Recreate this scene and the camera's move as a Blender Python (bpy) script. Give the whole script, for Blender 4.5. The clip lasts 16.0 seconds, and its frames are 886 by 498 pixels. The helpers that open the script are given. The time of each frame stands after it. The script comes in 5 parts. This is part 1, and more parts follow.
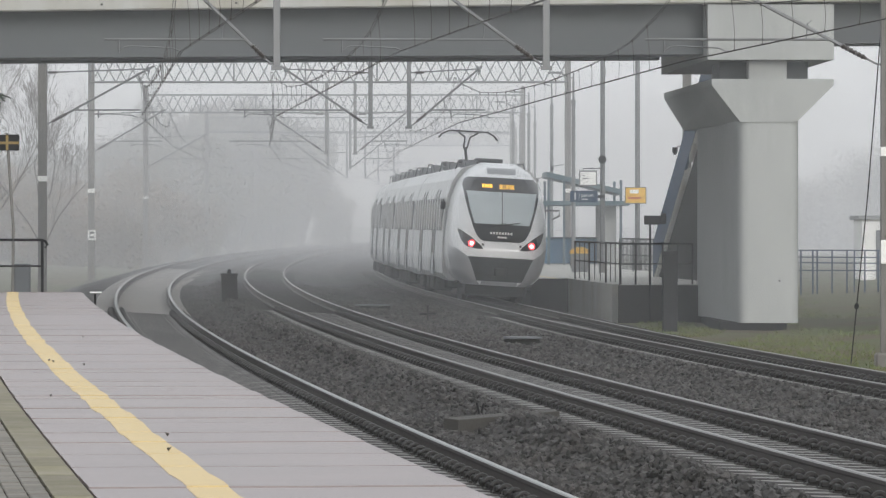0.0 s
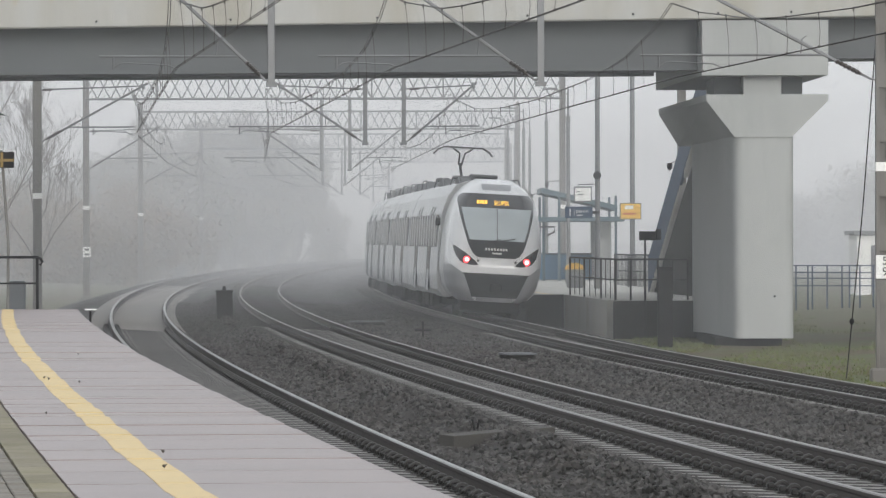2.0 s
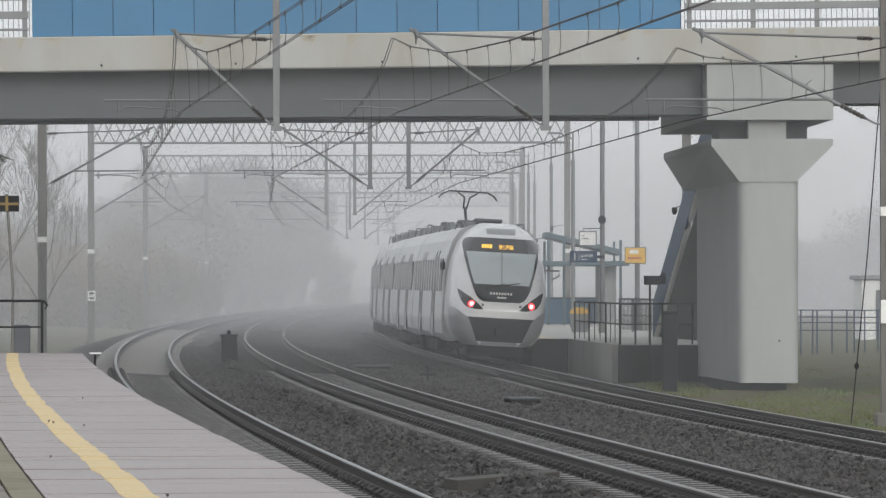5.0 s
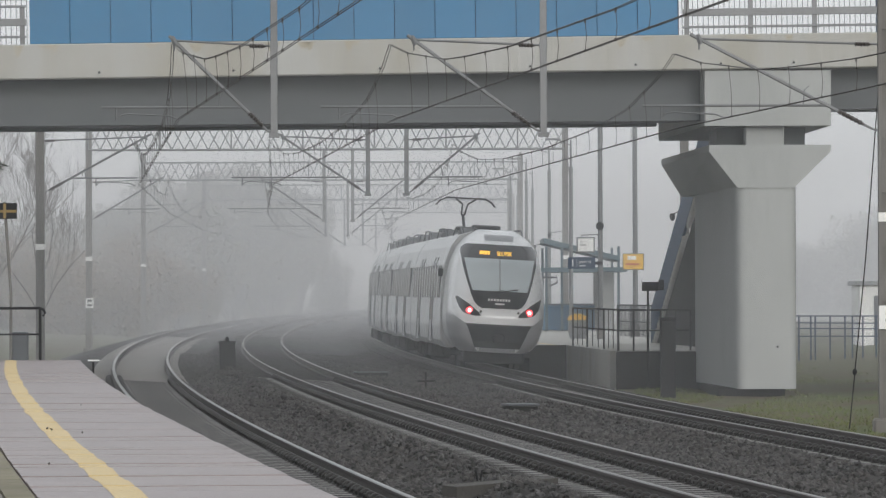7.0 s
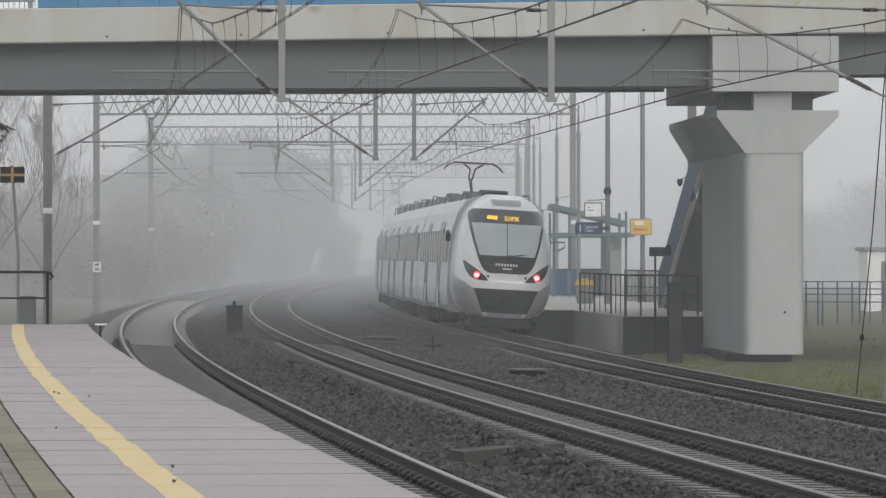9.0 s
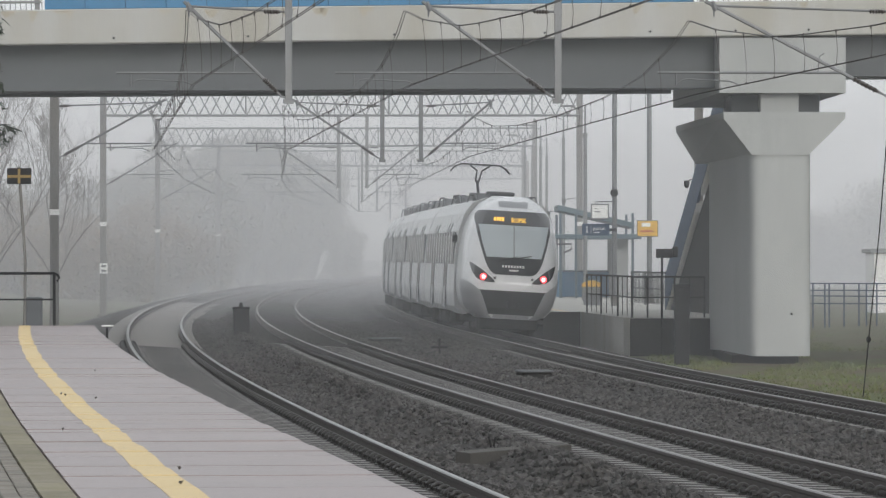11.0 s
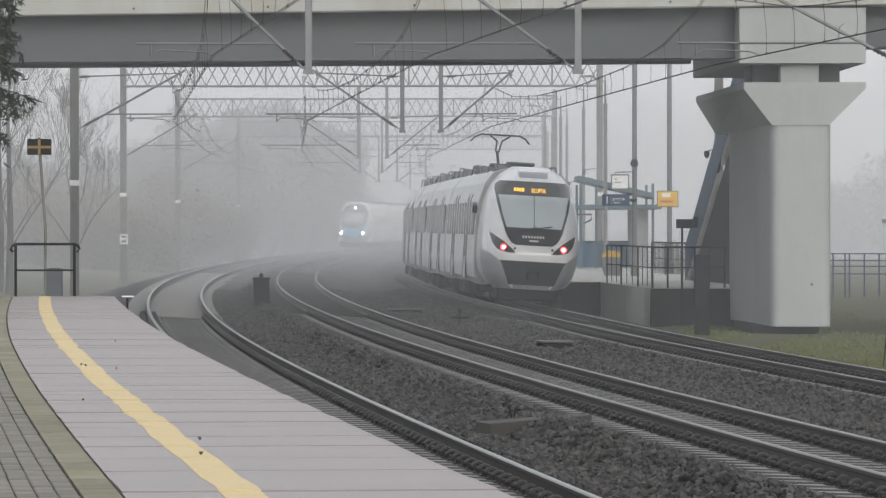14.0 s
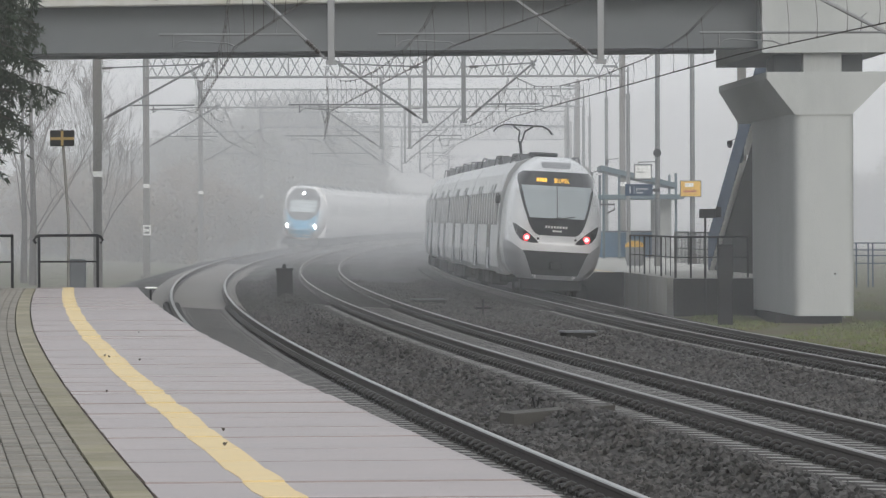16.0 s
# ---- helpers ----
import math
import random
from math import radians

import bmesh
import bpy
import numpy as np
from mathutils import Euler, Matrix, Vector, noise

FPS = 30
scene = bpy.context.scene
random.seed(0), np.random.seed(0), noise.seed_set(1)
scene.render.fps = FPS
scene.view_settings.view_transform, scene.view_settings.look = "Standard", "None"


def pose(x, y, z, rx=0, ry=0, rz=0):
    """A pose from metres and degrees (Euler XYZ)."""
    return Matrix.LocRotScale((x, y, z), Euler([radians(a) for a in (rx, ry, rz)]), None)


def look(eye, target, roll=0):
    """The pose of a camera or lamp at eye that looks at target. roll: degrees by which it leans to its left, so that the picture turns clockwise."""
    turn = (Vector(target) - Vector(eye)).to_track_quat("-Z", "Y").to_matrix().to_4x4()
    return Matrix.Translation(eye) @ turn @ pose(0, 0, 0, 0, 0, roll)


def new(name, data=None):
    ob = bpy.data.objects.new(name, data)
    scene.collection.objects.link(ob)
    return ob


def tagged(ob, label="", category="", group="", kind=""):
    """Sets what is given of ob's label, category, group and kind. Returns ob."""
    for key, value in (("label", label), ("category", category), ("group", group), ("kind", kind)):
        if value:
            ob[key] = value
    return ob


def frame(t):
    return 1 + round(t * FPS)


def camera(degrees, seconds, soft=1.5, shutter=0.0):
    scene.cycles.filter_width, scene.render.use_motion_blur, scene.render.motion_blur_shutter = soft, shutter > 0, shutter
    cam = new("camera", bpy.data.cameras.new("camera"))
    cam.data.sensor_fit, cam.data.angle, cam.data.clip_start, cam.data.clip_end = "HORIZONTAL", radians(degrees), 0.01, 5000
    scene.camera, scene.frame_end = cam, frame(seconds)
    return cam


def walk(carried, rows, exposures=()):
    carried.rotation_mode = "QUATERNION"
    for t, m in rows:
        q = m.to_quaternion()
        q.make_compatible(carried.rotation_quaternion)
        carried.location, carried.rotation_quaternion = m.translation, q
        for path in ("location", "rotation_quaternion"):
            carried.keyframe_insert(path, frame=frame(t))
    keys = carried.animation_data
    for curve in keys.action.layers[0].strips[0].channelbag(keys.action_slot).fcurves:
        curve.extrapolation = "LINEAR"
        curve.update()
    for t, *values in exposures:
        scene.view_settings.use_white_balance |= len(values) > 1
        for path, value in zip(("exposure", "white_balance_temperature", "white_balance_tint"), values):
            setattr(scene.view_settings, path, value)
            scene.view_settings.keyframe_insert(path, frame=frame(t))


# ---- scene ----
cam = camera(9.912, 16.0, soft=1.25)
EYE, FOCAL, HORIZON = 2.083, 9041.0, 392.4
# seconds, turn to the left, turn upwards, lean: in units of 1/FOCAL radian, lean in degrees
ROWS = [
    (0.0, 0.0, 0.0, 0.0),
    (0.5, 5.4, 17.9, -0.054),
    (1.0, -4.2, 22.0, -0.224),
    (1.5, -23.1, 21.4, -0.211),
    (2.0, -8.8, 28.8, -0.145),
    (2.5, 9.2, 46.7, -0.077),
    (3.0, 2.8, 60.6, 0.05),
    (3.5, -0.0, 74.0, -0.112),
    (4.0, 8.1, 75.8, -0.164),
    (4.5, 0.0, 97.1, -0.077),
    (7.0, -4.1, 118.5, -0.185),
    (7.5, 11.7, 121.8, -0.314),
    (8.0, 13.7, 97.5, -0.043),
    (8.5, 7.6, 78.4, 0.138),
    (9.0, 9.1, 56.2, -0.045),
    (11.5, 24.6, 59.3, -0.034),
    (12.0, 27.7, 50.1, -0.12),
    (12.5, 29.7, 57.9, -0.173),
    (13.0, 27.0, 20.3, 0.028),
    (13.5, 44.4, 2.1, -0.049),
    (14.0, 56.6, 6.8, -0.058),
    (14.5, 65.2, 4.7, -0.131),
    (15.0, 92.7, -9.4, -0.306),
    (15.5, 106.7, -18.6, -0.251),
    (16.0, 97.5, -10.1, -0.203),
]
walk(cam, [(t, pose(0, 0, EYE, 90 + math.degrees((dy + HORIZON - 441) / FOCAL), 0, math.degrees(dx / FOCAL)) @ pose(0, 0, 0, 0, 0, lean))
           for t, dx, dy, lean in ROWS],
     exposures=((0, 0.1), (2.0, 0.08), (3.5, 0.02), (7.0, -0.16), (8.0, -0.17), (9.0, -0.1), (11.5, -0.05), (13.5, 0.0), (16.0, 0.03)))

# ---- light ----
world = bpy.data.worlds.new("overcast_sky")
scene.world = world
world.use_nodes = True
wn, wl = world.node_tree.nodes, world.node_tree.links
sky = wn.new("ShaderNodeTexSky")
sky.sky_type, sky.sun_disc = "NISHITA", False
sky.sun_elevation, sky.sun_rotation, sky.dust_density = radians(13), radians(165), 4.0
cloud = wn.new("ShaderNodeMixRGB")  # a closed cloud cover over the clear sky
cloud.inputs["Fac"].default_value = 0.93
cloud.inputs["Color2"].default_value = (6.22, 6.45, 6.72, 1)
wl.new(sky.outputs["Color"], cloud.inputs["Color1"])
wl.new(cloud.outputs["Color"], wn["Background"].inputs["Color"])
wn["Background"].inputs["Strength"].default_value = 0.158
sun = new("sun", bpy.data.lights.new("sun", "SUN"))
sun.data.energy, sun.data.angle, sun.data.color = 1.6, radians(20), (1.0, 0.985, 0.965)
sun.matrix_world = look((30, -20, 25.5), (0, 90, 0))


# ---- materials ----
def material(name, base, rough=0.7, metal=0.0, spots=None, scale=3.0, amount=0.5, fine=40.0, bump=0.15, per="", streak=None, spec=0.5, vary_by=0.35):
    """A surface with stains at one scale and grain at another; per: 'object' or 'island' varies each piece."""
    m = bpy.data.materials.new(name)
    m.use_nodes = True
    n, l = m.node_tree.nodes, m.node_tree.links
    b = n["Principled BSDF"]
    b.inputs["Roughness"].default_value, b.inputs["Metallic"].default_value = rough, metal
    b.inputs["Specular IOR Level"].default_value = spec
    co = n.new("ShaderNodeTexCoord")
    mp = n.new("ShaderNodeMapping")
    if streak:
        mp.inputs["Scale"].default_value = streak
    l.new(co.outputs["Object"], mp.inputs["Vector"])
    big = n.new("ShaderNodeTexNoise")
    big.inputs["Scale"].default_value, big.inputs["Detail"].default_value = scale, 5
    l.new(mp.outputs["Vector"], big.inputs["Vector"])
    ramp = n.new("ShaderNodeValToRGB")
    ramp.color_ramp.elements[0].position, ramp.color_ramp.elements[1].position = 0.35, 0.68
    ramp.color_ramp.elements[0].color, ramp.color_ramp.elements[1].color = (0, 0, 0, 1), (amount, amount, amount, 1)
    l.new(big.outputs["Fac"], ramp.inputs["Fac"])
    mix = n.new("ShaderNodeMixRGB")
    mix.inputs["Color1"].default_value = (*base, 1)
    mix.inputs["Color2"].default_value = (*(spots or [c * 0.6 for c in base]), 1)
    l.new(ramp.outputs["Color"], mix.inputs["Fac"])
    grain = n.new("ShaderNodeTexNoise")
    grain.inputs["Scale"].default_value, grain.inputs["Detail"].default_value = fine, 3
    l.new(mp.outputs["Vector"], grain.inputs["Vector"])
    hsv = n.new("ShaderNodeHueSaturation")
    val = n.new("ShaderNodeMath")
    val.operation = "MULTIPLY_ADD"
    val.inputs[1].default_value, val.inputs[2].default_value = 0.3, 0.85
    l.new(grain.outputs["Fac"], val.inputs[0])
    last = val.outputs[0]
    if per:
        info = n.new("ShaderNodeObjectInfo" if per == "object" else "ShaderNodeNewGeometry")
        vary = n.new("ShaderNodeMath")
        vary.operation = "MULTIPLY_ADD"
        vary.inputs[1].default_value = vary_by
        l.new(info.outputs["Random" if per == "object" else "Random Per Island"], vary.inputs[0])
        sub = n.new("ShaderNodeMath")
        sub.operation = "SUBTRACT"
        sub.inputs[1].default_value = vary_by / 2
        l.new(last, sub.inputs[0])
        l.new(sub.outputs[0], vary.inputs[2])
        last = vary.outputs[0]
    l.new(last, hsv.inputs["Value"])
    l.new(mix.outputs["Color"], hsv.inputs["Color"])
    l.new(hsv.outputs["Color"], b.inputs["Base Color"])
    if bump:
        bm_ = n.new("ShaderNodeBump")
        bm_.inputs["Strength"].default_value, bm_.inputs["Distance"].default_value = bump, 0.02
        l.new(grain.outputs["Fac"], bm_.inputs["Height"])
        l.new(bm_.outputs["Normal"], b.inputs["Normal"])
    return m


def glow(name, colour, strength):
    m = bpy.data.materials.new(name)
    m.use_nodes = True
    b = m.node_tree.nodes["Principled BSDF"]
    b.inputs["Base Color"].default_value = (*colour, 1)
    b.inputs["Emission Color"].default_value = (*colour, 1)
    b.inputs["Emission Strength"].default_value = strength
    return m


def fog(name, density):
    m = bpy.data.materials.new(name)
    m.use_nodes = True
    n, l = m.node_tree.nodes, m.node_tree.links
    n.remove(n["Principled BSDF"])
    v = n.new("ShaderNodeVolumeScatter")
    v.inputs["Density"].default_value = density
    v.inputs["Color"].default_value = (0.97, 0.985, 1.0, 1)
    l.new(v.outputs["Volume"], n["Material Output"].inputs["Volume"])
    return m


# darker than the loose stones: shade of the gaps between them is coloured in
BALLAST = material("ballast", (0.04, 0.037, 0.035), 0.95, scale=0.7, amount=0.6, spots=(0.032, 0.03, 0.029), fine=18, bump=0.9, spec=0.2)
STONE = material("ballast_stone", (0.061, 0.06, 0.059), 0.9, scale=0.5, amount=0.6, spots=(0.052, 0.047, 0.043), fine=30, bump=0.4, per="island", spec=0.25, vary_by=1.35)
SLEEPER = material("sleeper_concrete", (0.25, 0.243, 0.23), 0.85, scale=2, amount=0.6, spots=(0.17, 0.16, 0.15), fine=25, bump=0.4, per="object")
RAIL_SIDE = material("rusty_rail", (0.055, 0.045, 0.04), 0.75, 0.2, scale=3, amount=0.5, spots=(0.035, 0.028, 0.025), fine=30)
RAIL_DULL = material("dull_rail_head", (0.19, 0.182, 0.172), 0.45, 0.5, scale=2, amount=0.4, spots=(0.14, 0.13, 0.12), fine=14, bump=0.03)
RAIL_TOP = material("polished_rail", (0.27, 0.27, 0.26), 0.4, 0.8, scale=1, amount=0.3, fine=10, bump=0.02)
CLIP = material("rail_fastening", (0.02, 0.019, 0.018), 0.5, 0.3, scale=6, amount=0.4, per="island")
SLAB = material("pinkish_platform_slab", (0.262, 0.215, 0.209), 0.42, scale=0.9, amount=0.5, spots=(0.21, 0.178, 0.174), fine=14, bump=0.1, per="object", vary_by=0.07)
YELLOW = material("yellow_line_paint", (0.62, 0.465, 0.215), 0.55, scale=2.5, amount=0.4, spots=(0.54, 0.41, 0.2), fine=25, bump=0.1)
KERB = material("mossy_kerb", (0.235, 0.21, 0.155), 0.9, scale=3, amount=0.8, spots=(0.17, 0.155, 0.085), fine=30, bump=0.4, per="object")
PAVER = material("grey_paver", (0.18, 0.165, 0.14), 0.85, scale=1.5, amount=0.6, spots=(0.15, 0.14, 0.115), fine=35, bump=0.4, per="island")
PAVER_ONE = material("grey_paver_single", (0.18, 0.165, 0.14), 0.85, scale=1.5, amount=0.6, spots=(0.15, 0.14, 0.115), fine=35, bump=0.4, per="object")
JOINT = material("dark_joint_soil", (0.075, 0.07, 0.052), 0.95, scale=3, amount=0.6, spots=(0.05, 0.06, 0.025), fine=30, bump=0.3)
CONCRETE = material("pale_concrete", (0.36, 0.37, 0.362), 0.85, scale=0.6, amount=0.8, spots=(0.285, 0.298, 0.287), fine=9, bump=0.15, streak=(1, 1, 0.25))
FASCIA = material("weathered_fascia", (0.41, 0.41, 0.39), 0.85, scale=1.1, amount=0.8, spots=(0.33, 0.312, 0.26), fine=10, bump=0.15, streak=(1, 1, 0.15))
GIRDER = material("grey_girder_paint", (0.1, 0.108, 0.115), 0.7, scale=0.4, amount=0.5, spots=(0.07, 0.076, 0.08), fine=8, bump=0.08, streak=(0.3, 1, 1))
BLUE = material("blue_panel_paint", (0.01, 0.15, 0.31), 0.55, scale=0.7, amount=0.5, spots=(0.017, 0.125, 0.25), fine=12, bump=0.04, per="object", vary_by=0.1)
RUST = material("rust_stain", (0.35, 0.31, 0.23), 0.9, scale=5, amount=0.8, spots=(0.4, 0.39, 0.35), fine=20)
DARKBLUE = material("dark_blue_steel", (0.008, 0.036, 0.085), 0.6, 0.0, spec=0.25, scale=1, amount=0.4, fine=15)
TEAL = material("teal_roof_steel", (0.022, 0.07, 0.095), 0.5, scale=1, amount=0.4, fine=15)
STEEL = material("galvanised_steel", (0.2, 0.205, 0.21), 0.55, 0.45, scale=1.5, amount=0.5, spots=(0.13, 0.13, 0.13), fine=20, bump=0.08)
MAST = material("mast_grey_paint", (0.17, 0.165, 0.155), 0.7, 0.1, scale=1.0, amount=0.6, spots=(0.1, 0.085, 0.07), fine=12, bump=0.1, streak=(1, 1, 0.3))
# iron colour, lowered further to hold the shade near the bridge
DARK = material("dark_iron_and_shade", (0.012, 0.012, 0.013), 0.7, 0.0, scale=3, amount=0.4, fine=30, spec=0.15)
WIRE = material("copper_wire", (0.06, 0.055, 0.05), 0.6, 0.4, scale=2, amount=0.3, bump=0)
PORCELAIN = material("brown_insulator", (0.05, 0.042, 0.038), 0.3, scale=8, amount=0.3)
WHITE = material("white_paint", (0.8, 0.8, 0.78), 0.6, scale=2, amount=0.3, spots=(0.66, 0.66, 0.62), fine=20, bump=0.05)
TRAIN_WHITE = material("white_train_paint", (0.93, 0.935, 0.945), 0.25, scale=1.0, amount=0.35, spots=(0.82, 0.82, 0.82), fine=6, bump=0.01)
TRAIN_SIDE = material("silver_train_paint", (0.62, 0.63, 0.63), 0.4, 0.1, scale=0.8, amount=0.5, spots=(0.4, 0.4, 0.39), fine=8, bump=0.01)
TRAIN_GREY = material("grey_train_skirt", (0.36, 0.365, 0.38), 0.4, scale=1.2, amount=0.4, fine=8, bump=0.01)
BLACK = material("black_train_mask", (0.025, 0.027, 0.03), 0.25, scale=2, amount=0.3, fine=8, bump=0.0)
# underframe dust; also the near-black that stands for shade on walls
UNDER_AND_SHADE = material("dusty_underframe_and_shade", (0.015, 0.0145, 0.014), 0.95, spec=0.1, scale=2, amount=0.5, spots=(0.028, 0.026, 0.024), fine=12, bump=0.2)
PLANK = material("stained_plank_concrete", (0.055, 0.052, 0.046), 0.9, scale=4, amount=0.8, spots=(0.05, 0.047, 0.042), fine=25, bump=0.4)
WINDOW = material("dark_train_glass", (0.06, 0.065, 0.07), 0.12, scale=1, amount=0.3, fine=3, bump=0)
# the pale base colour holds the reflection of the bright sky
SCREEN = material("sky_reflection_windscreen", (0.52, 0.58, 0.6), 0.08, scale=0.8, amount=0.5, spots=(0.6, 0.66, 0.68), fine=2, bump=0)
ROOF_GREY = material("roof_equipment", (0.12, 0.123, 0.127), 0.7, scale=2, amount=0.5, fine=15)
GRASS_SOIL = material("autumn_turf", (0.085, 0.1, 0.04), 0.95, scale=0.45, amount=1.0, spots=(0.095, 0.068, 0.045), spec=0.2, fine=8, bump=0.6)
GRASS = material("grass_blades", (0.125, 0.165, 0.055), 0.9, scale=0.35, amount=0.9, spots=(0.13, 0.105, 0.055), fine=5, bump=0, per="island", vary_by=0.5, spec=0.2)
BARK = material("bark", (0.075, 0.065, 0.055), 0.9, scale=3, amount=0.5, fine=25, bump=0.3)
TWIG = material("bare_twigs", (0.1, 0.08, 0.065), 0.9, scale=1, amount=0.5, spots=(0.07, 0.055, 0.05), fine=8, bump=0, per="island")
LEAF = material("autumn_leaves", (0.12, 0.1, 0.045), 0.9, scale=0.25, amount=0.8, spots=(0.06, 0.075, 0.035), fine=4, bump=0, per="island")
SHRUB = material("brown_shrub_leaves", (0.17, 0.115, 0.055), 0.9, scale=0.3, amount=0.7, spots=(0.09, 0.08, 0.05), fine=4, bump=0, per="island")
NEEDLE = material("spruce_needles", (0.022, 0.035, 0.018), 0.8, scale=1, amount=0.5, fine=8, bump=0, per="island")
SIGN_YELLOW = material("yellow_sign", (0.7, 0.42, 0.05), 0.5, scale=2, amount=0.3)
# close to the body's white, so that the window band hardly stands out
PALE_WINDOW = material("near_white_window_band", (0.8, 0.82, 0.83), 0.2, scale=1, amount=0.2, bump=0)
PALE_BLUE = material("pale_blue_train_paint", (0.07, 0.42, 0.7), 0.3, scale=1, amount=0.2, bump=0)
AMBER = glow("amber_matrix", (1.0, 0.55, 0.06), 1.6)
RED = glow("red_tail_lamp", (1.0, 0.05, 0.06), 3.0)
RED_CORE = glow("red_tail_lamp_core", (1.0, 0.5, 0.5), 5.0)
HEADLIGHT = glow("white_headlight", (0.9, 0.97, 1.0), 25.0)


# ---- mesh helpers ----
def mesh(name, verts, faces, mats, index=None, smooth=False):
    me = bpy.data.meshes.new(name)
    me.from_pydata([tuple(v) for v in verts], [], [tuple(int(i) for i in f) for f in faces])
    for m in (mats if isinstance(mats, (list, tuple)) else [mats]):
        me.materials.append(m)
    if index is not None:
        me.polygons.foreach_set("material_index", np.asarray(index, dtype=np.int32))
    if smooth:
        me.polygons.foreach_set("use_smooth", np.ones(len(me.polygons), dtype=bool))
    me.update()
    return me


class Shape:
    """Collects boxes, tubes and sheets into one mesh."""

    def __init__(self):
        self.v, self.f, self.m, self.now = [], [], [], 0

    def add(self, verts, faces, mat=None):
        k = len(self.v)
        self.v += [tuple(p) for p in verts]
        self.f += [tuple(i + k for i in f) for f in faces]
        self.m += [self.now if mat is None else mat] * len(faces)
        return self

    def box(self, x0, x1, y0, y1, z0, z1, bevel=0.0, mat=None, m=None):
        b = min(bevel, (x1 - x0) / 3, (y1 - y0) / 3, (z1 - z0) / 3)
        if b <= 0:
            vs = [(x, y, z) for z in (z0, z1) for y in (y0, y1) for x in (x0, x1)]
            fs = [(0, 2, 3, 1), (4, 5, 7, 6), (0, 1, 5, 4), (2, 6, 7, 3), (0, 4, 6, 2), (1, 3, 7, 5)]
        else:
            def ring(i, z):
                return [(x0 + i, y0 + b, z), (x0 + b, y0 + i, z), (x1 - b, y0 + i, z), (x1 - i, y0 + b, z),
                        (x1 - i, y1 - b, z), (x1 - b, y1 - i, z), (x0 + b, y1 - i, z), (x0 + i, y1 - b, z)]
            vs = ring(b, z0) + ring(0, z0 + b) + ring(0, z1 - b) + ring(b, z1)
            fs = [tuple(range(7, -1, -1)), tuple(range(24, 32))]
            fs += [(8 * r + i, 8 * r + (i + 1) % 8, 8 * r + 8 + (i + 1) % 8, 8 * r + 8 + i) for r in range(3) for i in range(8)]
        if m:
            vs = [m @ Vector(p) for p in vs]
        return self.add(vs, fs, mat)

    def tube(self, points, r, sides=6, mat=None, taper=None):
        pts = [Vector(p) for p in points]
        vs, fs = [], []
        for i, p in enumerate(pts):
            d = (pts[min(i + 1, len(pts) - 1)] - pts[max(i - 1, 0)]).normalized()
            u = d.cross(Vector((0, 0, 1)) if abs(d.z) < 0.95 else Vector((1, 0, 0))).normalized()
            w = d.cross(u)
            rr = r if taper is None else r + (taper - r) * i / (len(pts) - 1)
            vs += [p + u * rr * math.cos(2 * math.pi * k / sides) + w * rr * math.sin(2 * math.pi * k / sides) for k in range(sides)]
        for i in range(len(pts) - 1):
            fs += [(i * sides + k, i * sides + (k + 1) % sides, (i + 1) * sides + (k + 1) % sides, (i + 1) * sides + k) for k in range(sides)]
        if sides > 3:
            fs += [tuple(range(sides - 1, -1, -1)), tuple((len(pts) - 1) * sides + k for k in range(sides))]
        return self.add(vs, fs, mat)

    def lathe(self, a, b, radii, sides=8, mat=None):
        """A turned body from a to b."""
        a, b = Vector(a), Vector(b)
        d = (b - a).normalized()
        u = d.cross(Vector((0, 0, 1)) if abs(d.z) < 0.95 else Vector((1, 0, 0))).normalized()
        w = d.cross(u)
        vs, n = [], len(radii)
        for i, r in enumerate(radii):
            c = a.lerp(b, i / (n - 1))
            vs += [c + u * r * math.cos(2 * math.pi * k / sides) + w * r * math.sin(2 * math.pi * k / sides) for k in range(sides)]
        fs = [(i * sides + k, i * sides + (k + 1) % sides, (i + 1) * sides + (k + 1) % sides, (i + 1) * sides + k) for i in range(n - 1) for k in range(sides)]
        fs += [tuple(range(sides - 1, -1, -1)), tuple((n - 1) * sides + k for k in range(sides))]
        return self.add(vs, fs, mat)

    def prism(self, outline, y0, y1, mat=None):
        """An outline of (x, z) pushed from y0 to y1."""
        n = len(outline)
        vs = [(x, y0, z) for x, z in outline] + [(x, y1, z) for x, z in outline]
        fs = [tuple(range(n)), tuple(range(2 * n - 1, n - 1, -1))] + [(i, i + n, (i + 1) % n + n, (i + 1) % n) for i in range(n)]
        return self.add(vs, fs, mat)

    def mesh(self, name, mats, smooth=False):
        return mesh(name, self.v, self.f, mats, self.m, smooth)


def part(name, shape, mats, parent, label="", at=None, smooth=False, kind=""):
    """Links a Shape (or a mesh) as one object under a thing."""
    ob = new(name, shape if isinstance(shape, bpy.types.Mesh) else shape.mesh(name, mats, smooth))
    ob.parent = parent
    if at:
        ob.matrix_basis = at
    return tagged(ob, label=label, kind=kind)


def thing(name, label, category, at=None, group="", kind="", shape=None, mats=None, smooth=False):
    ob = new(name, shape.mesh(name, mats, smooth) if shape else None)
    if at:
        ob.matrix_basis = at
    return tagged(ob, label=label, category=category, group=group, kind=kind)


